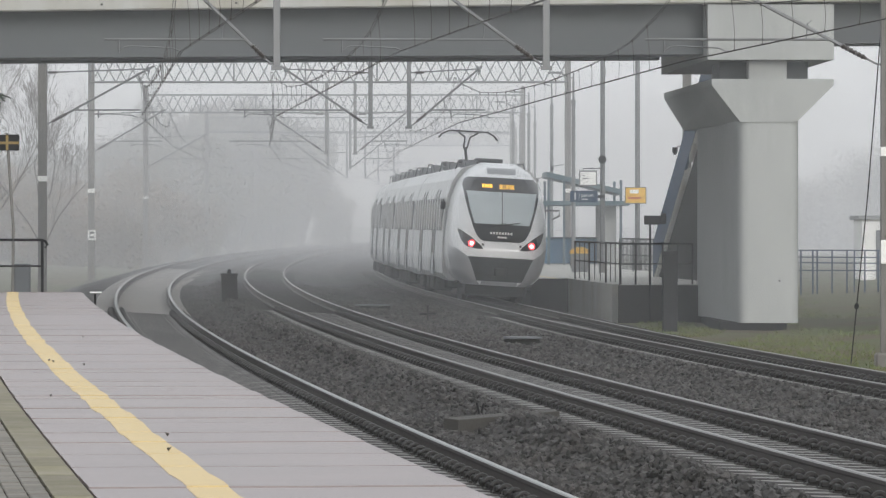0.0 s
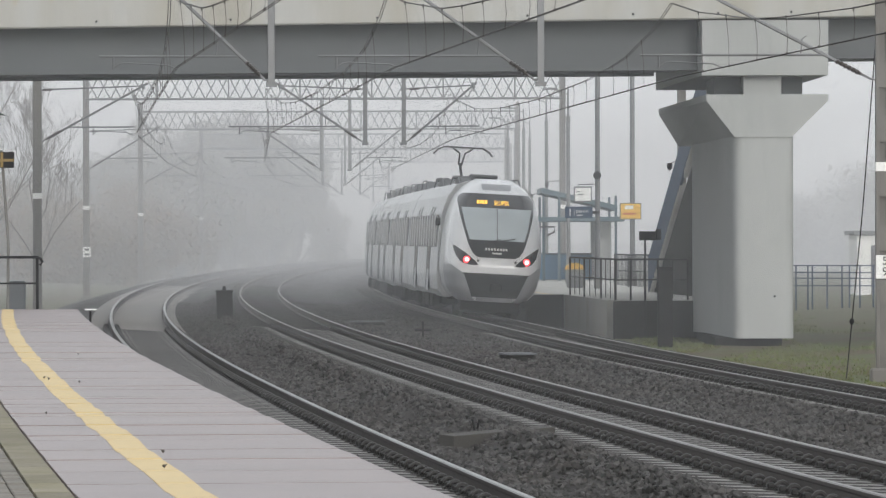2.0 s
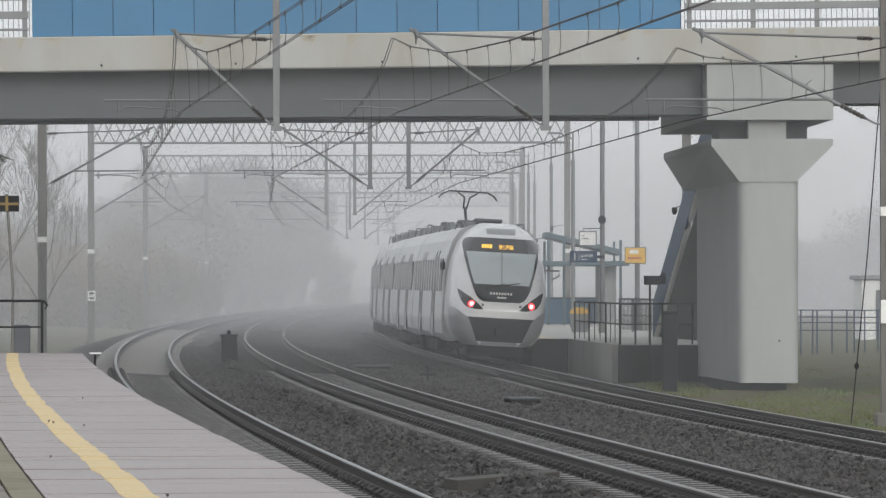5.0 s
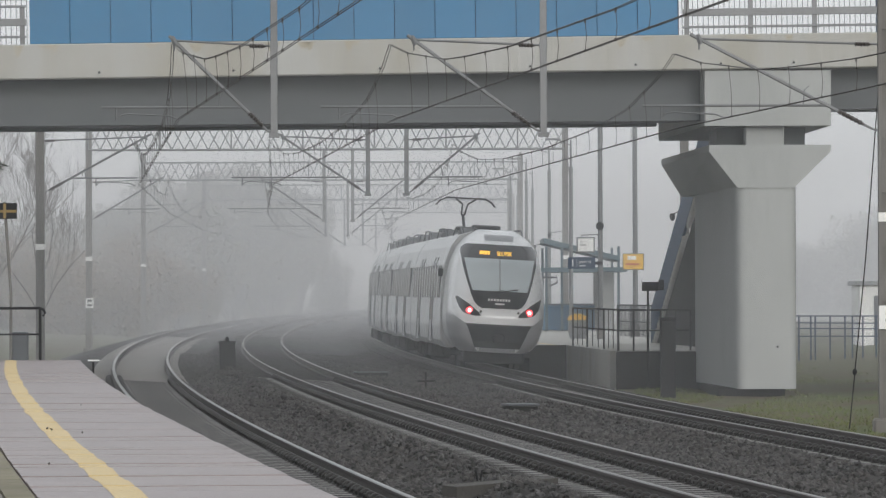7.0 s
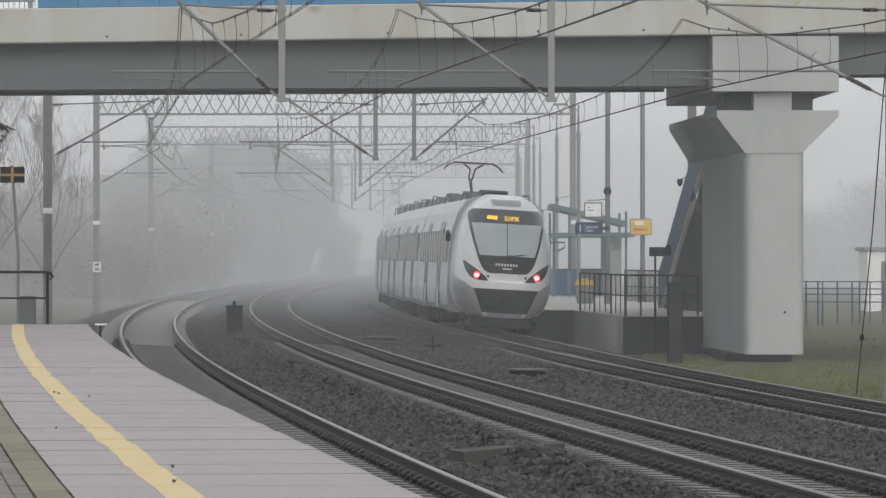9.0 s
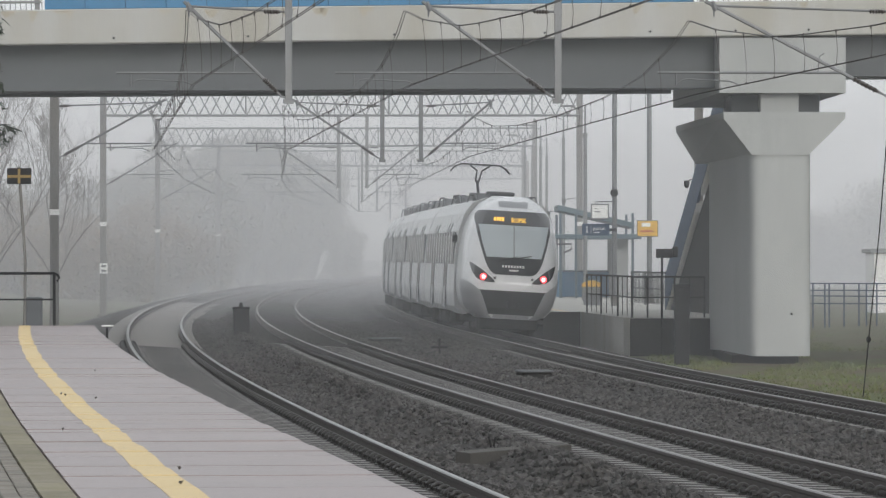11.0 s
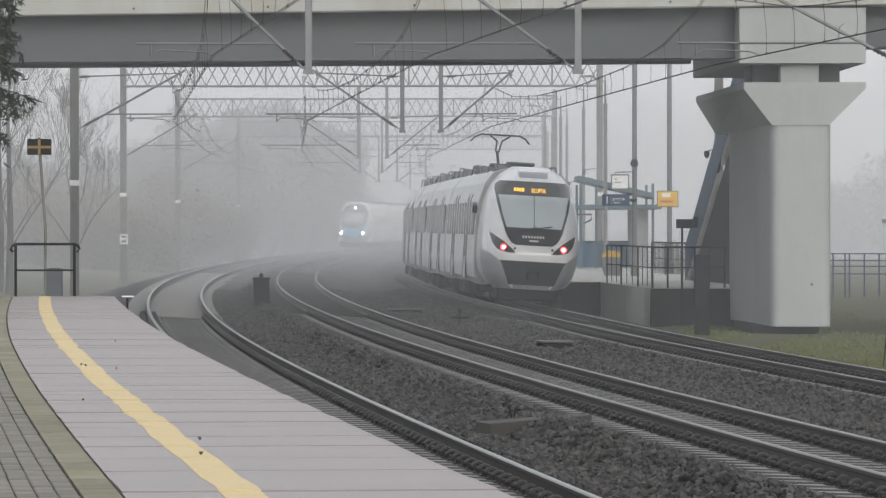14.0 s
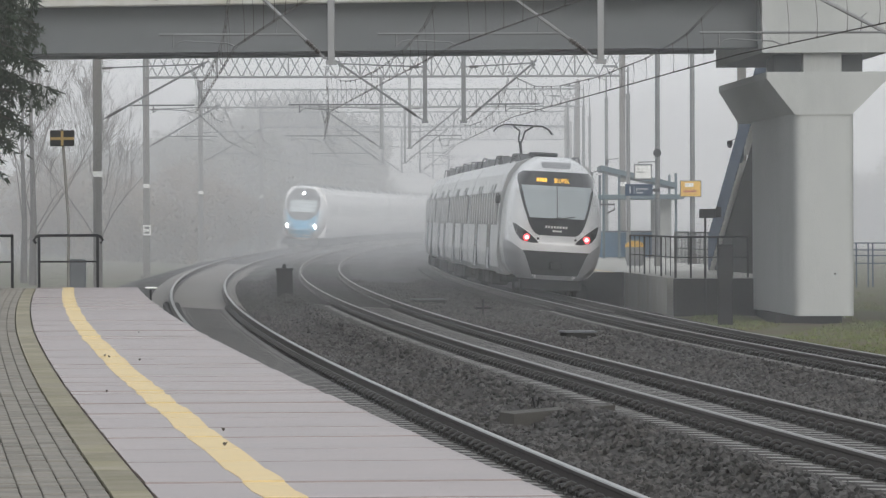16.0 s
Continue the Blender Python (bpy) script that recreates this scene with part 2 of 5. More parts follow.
def words(text, size, m, mat, name, parent, label="", depth=0.002):
    cu = bpy.data.curves.new(name, "FONT")
    cu.body, cu.size, cu.extrude, cu.align_x, cu.align_y = text, size, depth, "CENTER", "CENTER"
    tmp = bpy.data.objects.new(name, cu)
    scene.collection.objects.link(tmp)
    me = bpy.data.meshes.new_from_object(tmp.evaluated_get(bpy.context.evaluated_depsgraph_get()))
    bpy.data.objects.remove(tmp)
    me.materials.clear()
    me.materials.append(mat)
    return part(name, me, mat, parent, label, at=m)


# ---- the line of the tracks ----
CURVE = (4.6368, -23.6636, 5.0117, 5.8875, -3.5728, 0.6634)
CANT = 0.087


def base_x(y):
    if y > 470:
        d = y - 470
        e = min(d, 70)
        return base_x(470) + 0.0655 * d + 0.00025 * e * e + 0.035 * (d - e)
    return sum(c * (y / 200) ** k for k, c in enumerate(CURVE))


def slope(y):
    return base_x(y + 0.5) - base_x(y - 0.5)


def on_line(y, off, z=0.0):
    """A point beside track one's middle line: off metres to its right."""
    s = slope(y)
    n = math.hypot(1, s)
    if off > 8:  # the third track swings out a little towards its platform
        u = max(0.0, min(1.0, (y - 95) / 45))
        off += 0.25 * u * u * (3 - 2 * u)
    return Vector((base_x(y) + off / n, y - off * s / n, z))


def frame_at(y, off, z=0.0, lean=True):
    """A pose on the line: its y axis runs along the track, away from the first camera."""
    p = on_line(y, off, z)
    return pose(p.x, p.y, p.z, 0, math.degrees(CANT / 1.505) if lean else 0, -math.degrees(math.atan(slope(y))))


TRACKS = ((0.0, 0.02), (4.06, 0.02), (9.4, -0.15))


def ys(a, b, step):
    return [a + (b - a) * i / max(1, round((b - a) / step)) for i in range(max(1, round((b - a) / step)) + 1)]


def sweep(profile, rows, off, z, lean=True):
    """A profile of (x, z) drawn along the line."""
    n, vs, fs = len(profile), [], []
    for y in rows:
        m = frame_at(y, off, z, lean)
        vs += [m @ Vector((x, 0, h)) for x, h in profile]
    for i in range(len(rows) - 1):
        fs += [(i * n + k, i * n + (k + 1) % n, (i + 1) * n + (k + 1) % n, (i + 1) * n + k) for k in range(n)]
    return vs, fs


# ---- ground and ballast ----
def patch(name, x0, x1, y0, y1, nx, ny, height, mat):
    xs, yy = np.linspace(x0, x1, nx), np.linspace(y0, y1, ny)
    vs = [(x, y, height(x, y)) for y in yy for x in xs]
    fs = [(j * nx + i, j * nx + i + 1, (j + 1) * nx + i + 1, (j + 1) * nx + i) for j in range(ny - 1) for i in range(nx - 1)]
    return mesh(name, vs, fs, mat, smooth=True)


def turf_height(x, y):
    off = x - base_x(min(max(y, 0), 560))
    bank = 0.5 * max(0.0, min(1.0, (off - 15.5) / 14))
    left = 0.35 * max(0.0, min(1.0, (-4.5 - off) / 8)) if y > 96 else 0.0
    return -0.62 + bank + left + 0.07 * noise.noise(Vector((x * 0.4, y * 0.25, 0)))


def ground():
    g = new("ground", patch("ground", -1500, 1500, -300, 2600, 3, 3, lambda x, y: -0.75, GRASS_SOIL))
    tagged(g, "flat damp turf reaching into the fog", "ground", kind="structure")
    g = new("ground_turf", patch("ground_turf", -45, 60, 15, 330, 106, 160, turf_height, GRASS_SOIL))
    tagged(g, "uneven autumn turf beside the tracks", "ground", kind="structure")


LEAN = CANT / 1.505
KNOTS = [(-4.2, -0.72)]
for o_, z_ in TRACKS:  # the bed under a track leans with it and rises over the ends of the sleepers
    KNOTS += [(o_ + g, z_ - g * LEAN + h) for g, h in ((-1.75, -0.2), (-1.5, -0.17), (-1.3, -0.225), (-1.05, -0.24), (-0.6, -0.207), (0.0, -0.236), (0.6, -0.207), (1.05, -0.2), (1.35, -0.165), (1.75, -0.2))]
KNOTS += [(2.03, -0.22), (6.3, -0.3), (7.0, -0.36), (12.6, -0.74)]
KNOTS.sort()


def bed_height(off, y):
    z = float(np.interp(off, [k[0] for k in KNOTS], [k[1] for k in KNOTS]))
    p = Vector((off, y, 0))
    near = min(abs(off - t[0]) for t in TRACKS)
    return z + 0.07 * noise.noise(p * 0.6) * (1 if near > 1.6 else 0.1) + (0.03 * noise.noise(p * 2.3) if 1.4 < near < 1.9 else 0)


def ballast():
    offs = np.linspace(-4.2, 12.6, 70)
    rows = ys(15, 130, 0.35) + ys(131.5, 560, 3.0) + ys(580, 1200, 40)
    vs, fs, n = [], [], len(offs)
    for y in rows:
        for o in offs:
            rough = 0.025 * noise.noise(Vector((o * 9, y * 6, 3)))
            vs.append(on_line(y, o, bed_height(o, y) + rough))
    for j in range(len(rows) - 1):
        fs += [(j * n + i, j * n + i + 1, (j + 1) * n + i + 1, (j + 1) * n + i) for i in range(n - 1)]
    tagged(new("ballast_bed", mesh("ballast_bed", vs, fs, BALLAST, smooth=True)), "crushed stone bed with gap shade in its dark grey colour", "ballast", kind="structure")
    # loose stones, denser towards the camera
    rng = np.random.default_rng(4)
    cube = np.array([(1, 0, 0), (-1, 0, 0), (0, 1, 0), (0, -1, 0), (0, 0, 1), (0, 0, -1)], float)
    tri = np.array([(0, 2, 4), (2, 1, 4), (1, 3, 4), (3, 0, 4), (2, 0, 5), (1, 2, 5), (3, 1, 5), (0, 3, 5)])
    count = 150000
    depth = 33 + 150 * rng.random(count) ** 2.2
    across = 1.0 + 11 * rng.random(count)
    allv, allf, k = [], [], 0
    for y, o in zip(depth, across):
        gap = min((o - t[0] for t in TRACKS), key=abs)
        if -1.32 < gap < 1.1 or o > 12.2:
            continue
        size = rng.uniform(0.024, 0.055)
        p = np.array(on_line(y, o, bed_height(o, y) + size * 0.25))
        a = rng.normal(size=(3, 3))
        q, _ = np.linalg.qr(a)
        allv.append(p + (cube * (size * rng.uniform(0.6, 1.2, (6, 1)))) @ q)
        allf.append(tri + k)
        k += 6
    for off, z in TRACKS:  # stones in the gaps between sleepers
        for i in range(120):
            m = frame_at(20.3 + 0.6 * i, off, z)
            for _ in range(16):
                x = rng.uniform(-1.25, 0.64)
                if -0.92 < x < -0.6:
                    continue
                size = rng.uniform(0.01, 0.02)
                p = np.array(m @ Vector((x, rng.uniform(-0.15, 0.15), -0.2)))
                q, _ = np.linalg.qr(rng.normal(size=(3, 3)))
                allv.append(p + (cube * (size * rng.uniform(0.6, 1.2, (6, 1)))) @ q)
                allf.append(tri + k)
                k += 6
    me = mesh("ballast_stones", np.concatenate(allv).tolist(), np.concatenate(allf).tolist(), STONE)
    tagged(new("ballast_stones", me), "loose angular grey ballast stones between the rails", "stones", kind="stuff")


# ---- tracks ----
RAIL_PROFILE = ((-0.036, -0.012), (-0.028, 0.0), (0.028, 0.0), (0.036, -0.012), (0.034, -0.04), (0.009, -0.055), (0.009, -0.14), (0.07, -0.16), (0.07, -0.172),
                (-0.07, -0.172), (-0.07, -0.16), (-0.009, -0.14), (-0.009, -0.055), (-0.034, -0.04))
SLEEPER_SHAPE = Shape().prism([(-1.3, -0.4), (1.3, -0.4), (1.3, -0.2), (0.95, -0.185), (0.5, -0.185), (0.35, -0.193), (-0.35, -0.193), (-0.5, -0.185), (-0.95, -0.185), (-1.3, -0.2)], -0.13, 0.13)


def fastening(shape, m, x):
    """Two sprung clips, each an arched rod over a shoulder."""
    for side in (-1, 1):
        c = x + side * 0.13
        shape.box(c - 0.055, c + 0.055, -0.085, 0.085, -0.19, -0.168, m=m)
        shape.box(c - 0.036, c + 0.036, -0.06, 0.05, -0.17, -0.118, 0.012, m=m)
        arch = [m @ Vector((c + 0.066 * math.cos(a), 0.03, -0.165 + 0.082 * math.sin(a))) for a in (0.0, 0.55, 1.1, 1.57, 2.04, 2.59, 3.14)]
        shape.tube(arch, 0.019, 5)


def track(off, z, label):
    t = thing("railway_track", label, "railway track", kind="structure", group="tracks through the station")
    far = ys(10, 130, 1.5) + ys(134, 560, 4) + ys(580, 1200, 30)
    top = [1, 1, 1] + [0] * 11
    for side in (-0.7525, 0.7525):
        vs, fs = sweep([(x + side, h) for x, h in RAIL_PROFILE], far, off, z)
        part("rail", mesh("rail", vs, fs, [RAIL_SIDE, RAIL_TOP if off == 0 else RAIL_DULL], top * (len(far) - 1)), None, t, "steel rail with a bright worn head")
    me = SLEEPER_SHAPE.mesh("sleeper", SLEEPER)
    fix, rest, crib = Shape(), Shape(), Shape()
    y = 20.0
    while y < 240:
        m = frame_at(y, off, z)
        if y < 125:
            part("sleeper", me, None, t, at=m)
            for x in (-0.7525, 0.7525):
                fastening(fix, m, x)
            for a, b, h in ((-0.66, -0.4, -0.186), (-0.4, 0.4, -0.1905), (0.4, 0.66, -0.186), (-1.28, -0.87, -0.189), (0.87, 1.2, -0.189)):
                crib.box(a, b, 0.14, 0.46, -0.3, h, 0.008, m=m)
        else:
            rest.box(-1.3, 1.3, -0.13, 0.13, -0.35, -0.185, m=m)
            if off > 0:
                crib.box(-1.35, 1.35, 0.135, 0.465, -0.35, -0.18, m=m)
        y += 0.6
    part("fastenings", fix, CLIP, t, "dark bolted rail fastenings", kind="stuff")
    part("crib_ballast", crib, BALLAST, t, "dark stone fill between the sleepers", kind="stuff")
    part("far_sleepers", rest, SLEEPER, t, kind="stuff")


# ---- platform beside the camera ----
PLAT = 0.76


def edge_drift(y):
    """The paved strip's lines draw in a little towards the camera's end."""
    return float(np.interp(y, (25, 40, 60, 95), (0.025, -0.03, -0.075, -0.085)))


def left_platform():
    body = Shape()
    rows = ys(-14, 96, 2)
    body.add(*sweep([(-7.6, -0.7), (-1.72, -0.7), (-1.72, PLAT - 0.03), (-7.6, PLAT - 0.03)], rows, 0, 0, False))
    n = 4 * len(rows)
    body.f += [(0, 1, 2, 3), (n - 1, n - 2, n - 3, n - 4)]
    body.m += [0, 0]
    p = new("platform_paved", body.mesh("platform_paved", JOINT))
    tagged(p, "long curved station platform with pink slabs and a yellow line", "platform", kind="structure")
    rng = random.Random(3)
    y, i, wave = -6.0, 0, [(0.0, 0.0)]
    while y < 95.6:
        wide = rng.choice((0.5, 0.75, 0.95, 1.2, 1.5))
        gap = 0.075 if rng.random() < 0.22 else 0.03
        end = min(y + wide, 95.98)
        lift = rng.uniform(-0.005, 0.005)
        w0, w1 = wave[0], (rng.uniform(-0.012, 0.012), rng.uniform(-0.012, 0.012))
        wave[0] = w1
        for name, a, b, z, mat in (("platform_slab", -3.485, -3.0, 0, SLAB), ("yellow_stripe", -3.0, -2.79, 0.004, YELLOW), ("platform_slab", -2.79, -1.6, 0, SLAB)):
            s = Shape()
            def edge(o, v, w):
                return o + edge_drift(v) + (w[0] if o in (-3.0, -2.79) else 0)
            pts = [on_line(v, o, h) for h in (PLAT - 0.05, PLAT + lift + z - 0.006, PLAT + lift + z)
                   for v, o in ((y, edge(a, y, w0)), (y, edge(b, y, w0)), (end - gap, edge(b, end, w1)), (end - gap, edge(a, end, w1)))]
            s.add(pts, [(8, 9, 10, 11), (0, 1, 5, 4), (1, 2, 6, 5), (2, 3, 7, 6), (3, 0, 4, 7), (4, 5, 9, 8), (5, 6, 10, 9), (6, 7, 11, 10), (7, 4, 8, 11)])
            part(name, s, mat, p)
        y, i = end, i + 1
    y = -6.0
    while y < 95:
        s = Shape()
        pts = [on_line(v, o, h) for h in (PLAT - 0.05, PLAT + 0.003) for v, o in ((y, -3.693 + edge_drift(y)), (y, -3.505 + edge_drift(y)), (y + 0.985, -3.505 + edge_drift(y + 1)), (y + 0.985, -3.69 + edge_drift(y + 1)))]
        s.add(pts, [(4, 5, 6, 7), (0, 1, 5, 4), (1, 2, 6, 5), (2, 3, 7, 6), (3, 0, 4, 7)])
        part("kerb_stone", s, KERB, p)
        y += 1.0
    rest, many = Shape(), 0
    for r in range(24):
        o = -3.705 - r * 0.105 if r < 18 else -5.6 - (r - 18) * 0.31
        y = -6.0 + (0.1 if r % 2 else 0)
        while y < 95.5:
            z = PLAT + rng.uniform(-0.004, 0.004)
            k = 1 if r < 18 else 3
            a, b, c, d, e = o, o - 0.099 * k, y, y + 0.2 * k - 0.006, 0.006
            pts = [on_line(v, q + edge_drift(v), h) for h, k in ((z - 0.06, 0), (z - 0.005, 0), (z, e)) for v, q in ((c + k, b + k), (c + k, a - k), (d - k, a - k), (d - k, b + k))]
            fs = [(8, 9, 10, 11), (4, 5, 9, 8), (5, 6, 10, 9), (6, 7, 11, 10), (7, 4, 8, 11), (0, 1, 5, 4), (1, 2, 6, 5), (2, 3, 7, 6), (3, 0, 4, 7)]
            if 22.5 < y < 26 and many < 290:
                part("paver", Shape().add(pts, fs), PAVER_ONE, p)
                many += 1
            else:
                rest.add(pts, fs)
            y += 0.2 * (1 if r < 18 else 3)
    part("pavers", rest, PAVER, p, kind="stuff")


def fallen_leaves():
    rng = random.Random(21)
    for y, o in ((48.4, -3.0), (48.0, -2.97), (46.9, -2.72), (38.6, -3.25), (31.6, -2.75), (29.6, -2.85), (58.0, -2.4)):
        p = on_line(y, o, PLAT + 0.012)
        t = thing("fallen_leaf", "small curled brown leaf on the platform slabs", "leaf", group="fallen leaves", at=pose(p.x, p.y, p.z, 0, 0, rng.uniform(0, 360)))
        r = rng.uniform(0.008, 0.015)
        vs = [(-1.3 * r, 0, 0.01), (-0.5 * r, 0.7 * r, 0.016), (0.5 * r, 0.6 * r, 0.012), (1.4 * r, 0, 0.022), (0.5 * r, -0.6 * r, 0.014), (-0.5 * r, -0.7 * r, 0.018), (0, 0, -0.002)]
        low = [(x, y_, z - 0.004) for x, y_, z in vs]
        part("blade", Shape().add(vs + low, [(6, (i + 1) % 6, i) for i in range(6)] + [(13, i + 7, (i + 1) % 6 + 7) for i in range(6)] + [(i, (i + 1) % 6, (i + 1) % 6 + 7, i + 7) for i in range(6)]), BARK, t)


# ---- road bridge ----
def bridge():
    b = thing("road_bridge", "concrete road bridge with a grey girder and blue side panels over the tracks", "bridge", kind="structure")
    turn = pose(0, 126, 0, 0, -0.3, 0.6)
    top = pose(0, 126, -0.04, 0, -0.68, 0.6)
    for y, x0, x1, low in ((0.9, -60, 6.5, 6.2), (6.2, -60, 6.3, 6.34), (12.0, -60, 6.0, 6.42), (0.9, 9.6, 60, 6.46), (6.2, 9.5, 60, 6.65), (12.0, 9.4, 60, 6.78)):
        s = Shape().prism([(x0, low + 0.08), (x1, low + 0.08), (x1, 7.45), (x0, 7.45)], y, y + 0.5)
        s.prism([(x0, low), (x1, low), (x1, low + 0.08), (x0, low + 0.08)], y - 0.15, y + 0.65)
        part("girder", s, GIRDER, b, "dark grey painted bridge girder", at=turn)
    part("deck_slab", Shape().box(-60, 60, -0.25, 13.0, 7.45, 7.72), FASCIA, b, at=top)
    for y in (-0.3, 12.95):
        part("deck_edge", Shape().box(-60, 60, y, y + 0.5, 7.42, 8.28, 0.03), FASCIA, b, "pale weathered concrete edge beam", at=top)
    x = -10.02
    while x < 5.9:
        part("panel", Shape().box(x + 0.008, x + 0.992, 0.0, 0.03, 8.3, 10.3, 0.008), BLUE, b, at=top)
        x += 1.0
    part("panel_backing", Shape().box(-10.0, 6.0, 0.034, 0.045, 8.3, 10.2), DARKBLUE, b, at=top)
    part("panel_rail", Shape().box(-10.0, 6.0, 0.05, 0.12, 8.28, 8.4), DARKBLUE, b, at=top)
    for x0, x1 in ((-30, -10.1), (6.1, 30)):
        for z, h in ((8.45, 0.06), (8.75, 0.18), (9.2, 0.06)):
            part("barrier_beam", Shape().box(x0, x1, -0.02, 0.05, z, z + h, 0.01), STEEL, b, at=top)
        part("top_rail", Shape().box(x0, x1, 0.28, 0.34, 9.4, 9.46), STEEL, b, at=top)
        r = Shape()
        for x in ys(x0, x1, 0.13):
            r.box(x - 0.009, x + 0.009, 0.3, 0.316, 8.3, 9.4)
        part("railing_bars", r, STEEL, b, kind="stuff", at=top)
        for x in ys(x0 + 0.1, x1 - 0.1, 1.55):
            if -12.5 < x < 14:
                part("barrier_post", Shape().box(x - 0.06, x + 0.06, 0.05, 0.15, 8.28, 9.2), DARKBLUE if round(x * 10) % 2 else STEEL, b, at=top)
    rng = random.Random(5)
    for k in range(26):
        x, w = rng.uniform(-11, 14), rng.uniform(0.04, 0.22)
        h = rng.uniform(0.08, 0.3)
        part("rust_run", Shape().prism([(x - w, 8.24), (x - w * 0.3, 8.24 - h), (x + w * 0.2, 8.24 - h * 0.8), (x + w, 8.24)], -0.304, -0.301), RUST, b, at=top)
    for x in (-8.3, -5.0, -1.4, 2.3, 4.9, 7.0, 8.8, 11.4):
        part("drain_spot", Shape().lathe((x, -0.315, 7.56), (x, -0.29, 7.56), [0.03, 0.035], 8), DARK, b, at=top)
    # the pier: a wall-like column along the deck's width that flares into a cap
    pier = thing("bridge_pier", "pale concrete bridge pier with a flared cap standing in grass", "pier", kind="structure")
    at = pose(0, 126, 0)
    plan = [(7.22, 1.0), (7.25, 0.6), (7.29, 0.3), (7.35, 0.1), (7.44, 0.02), (7.55, 0.0), (8.55, 0.0), (8.66, 0.03), (8.74, 0.12), (8.78, 0.3), (8.5, 10.0), (6.8, 10.0), (6.76, 9.8)]
    n = len(plan)
    q = Shape().add([(x, y, z) for z in (-0.42, 4.56) for x, y in plan], [(i, (i + 1) % n, (i + 1) % n + n, i + n) for i in range(n)])
    part("column", q, CONCRETE, pier, at=at, smooth=True)
    # near-black in place of concrete: the recess's shade is in its colour
    part("pier_footing", Shape().prism([(6.85, -0.9), (8.5, -0.9), (8.5, -0.4), (6.85, -0.4)], 0.35, 9.6), DARK, pier, "recessed footing with its shade in the dark colour", at=at)
    part("fixing_hole", Shape().lathe((8.3, -0.008, 0.62), (8.3, 0.01, 0.62), [0.03, 0.032], 8), DARK, pier, at=at)
    low = [(7.33, -0.03), (8.72, -0.03), (8.6, 12.0), (6.5, 12.0)]
    top = [(6.63, -0.05), (9.63, -0.05), (9.3, 13.8), (6.05, 13.8)]
    vs = [(x, y, 4.54) for x, y in low] + [(x, y, 5.44) for x, y in top] + [(x, y, 5.6) for x, y in top]
    fs = [(3, 2, 1, 0), (8, 9, 10, 11)] + [(r + i, r + (i + 1) % 4, r + 4 + (i + 1) % 4, r + 4 + i) for r in (0, 4) for i in range(4)]
    part("pier_cap", Shape().add(vs, fs), CONCRETE, pier, at=at)
    for y in (0.3, 5.5, 11.0):
        part("bearing_block", Shape().box(7.55, 8.5, y, y + 0.9, 5.59, 6.1, 0.02), CONCRETE, pier, at=at)
    foot = [(6.52, -0.12), (9.63, -0.12), (9.3, 12.6), (5.92, 12.6)]
    vs = [(x, y, 6.07) for x, y in foot] + [(x, y, 7.43) for x, y in foot]
    q = Shape().add(vs, [(3, 2, 1, 0), (4, 5, 6, 7)] + [(i, (i + 1) % 4, 4 + (i + 1) % 4, 4 + i) for i in range(4)])
    part("cross_beam", q, CONCRETE, pier, at=at)
    # dark block filling the gap between the cap and the cross beam
    part("bearing_gap_fill", Shape().box(6.9, 9.1, 1.5, 5.0, 5.6, 6.07), GIRDER, pier, "dark fill in the bearing gap", at=at)


# ---- overhead line ----
def mast(x, y, base, top, label, plate="", band=True):
    s = Shape()
    for dx in (-0.13, 0.07):
        s.box(dx, dx + 0.06, -0.11, 0.11, base, top, 0.006)
    s.box(-0.075, 0.075, -0.03, 0.03, base, top)
    for z in ys(base + 0.5, top - 0.4, 1.0):
        s.box(-0.072, 0.072, -0.1, 0.1, z, z + 0.5)
    t = thing("line_mast", label, "mast", at=pose(x, y, 0), group="overhead line masts")
    part("shaft", s, MAST, t)
    part("footing", Shape().box(-0.24, 0.24, -0.22, 0.22, base - 0.3, base + 0.34, 0.04), MAST, t)
    if band:
        part("white_band", Shape().box(-0.135, 0.135, -0.118, 0.116, 3.3, 3.47), WHITE, t)
    if plate:
        p = part("number_plate", Shape().box(-0.14, 0.2, -0.16, -0.13, 1.3, 1.74, 0.01), WHITE, t, "white distance plate")
        for k, ch in enumerate(plate):
            if ch == "-":
                part("mark", Shape().box(-0.06, 0.12, -0.165, -0.1605, 1.58 - 0.2 * k, 1.66 - 0.2 * k), DARK, p)
            else:
                words(ch, 0.22, pose(0.03, -0.166, 1.63 - 0.2 * k, 90), DARK, "digit", p)
    return t


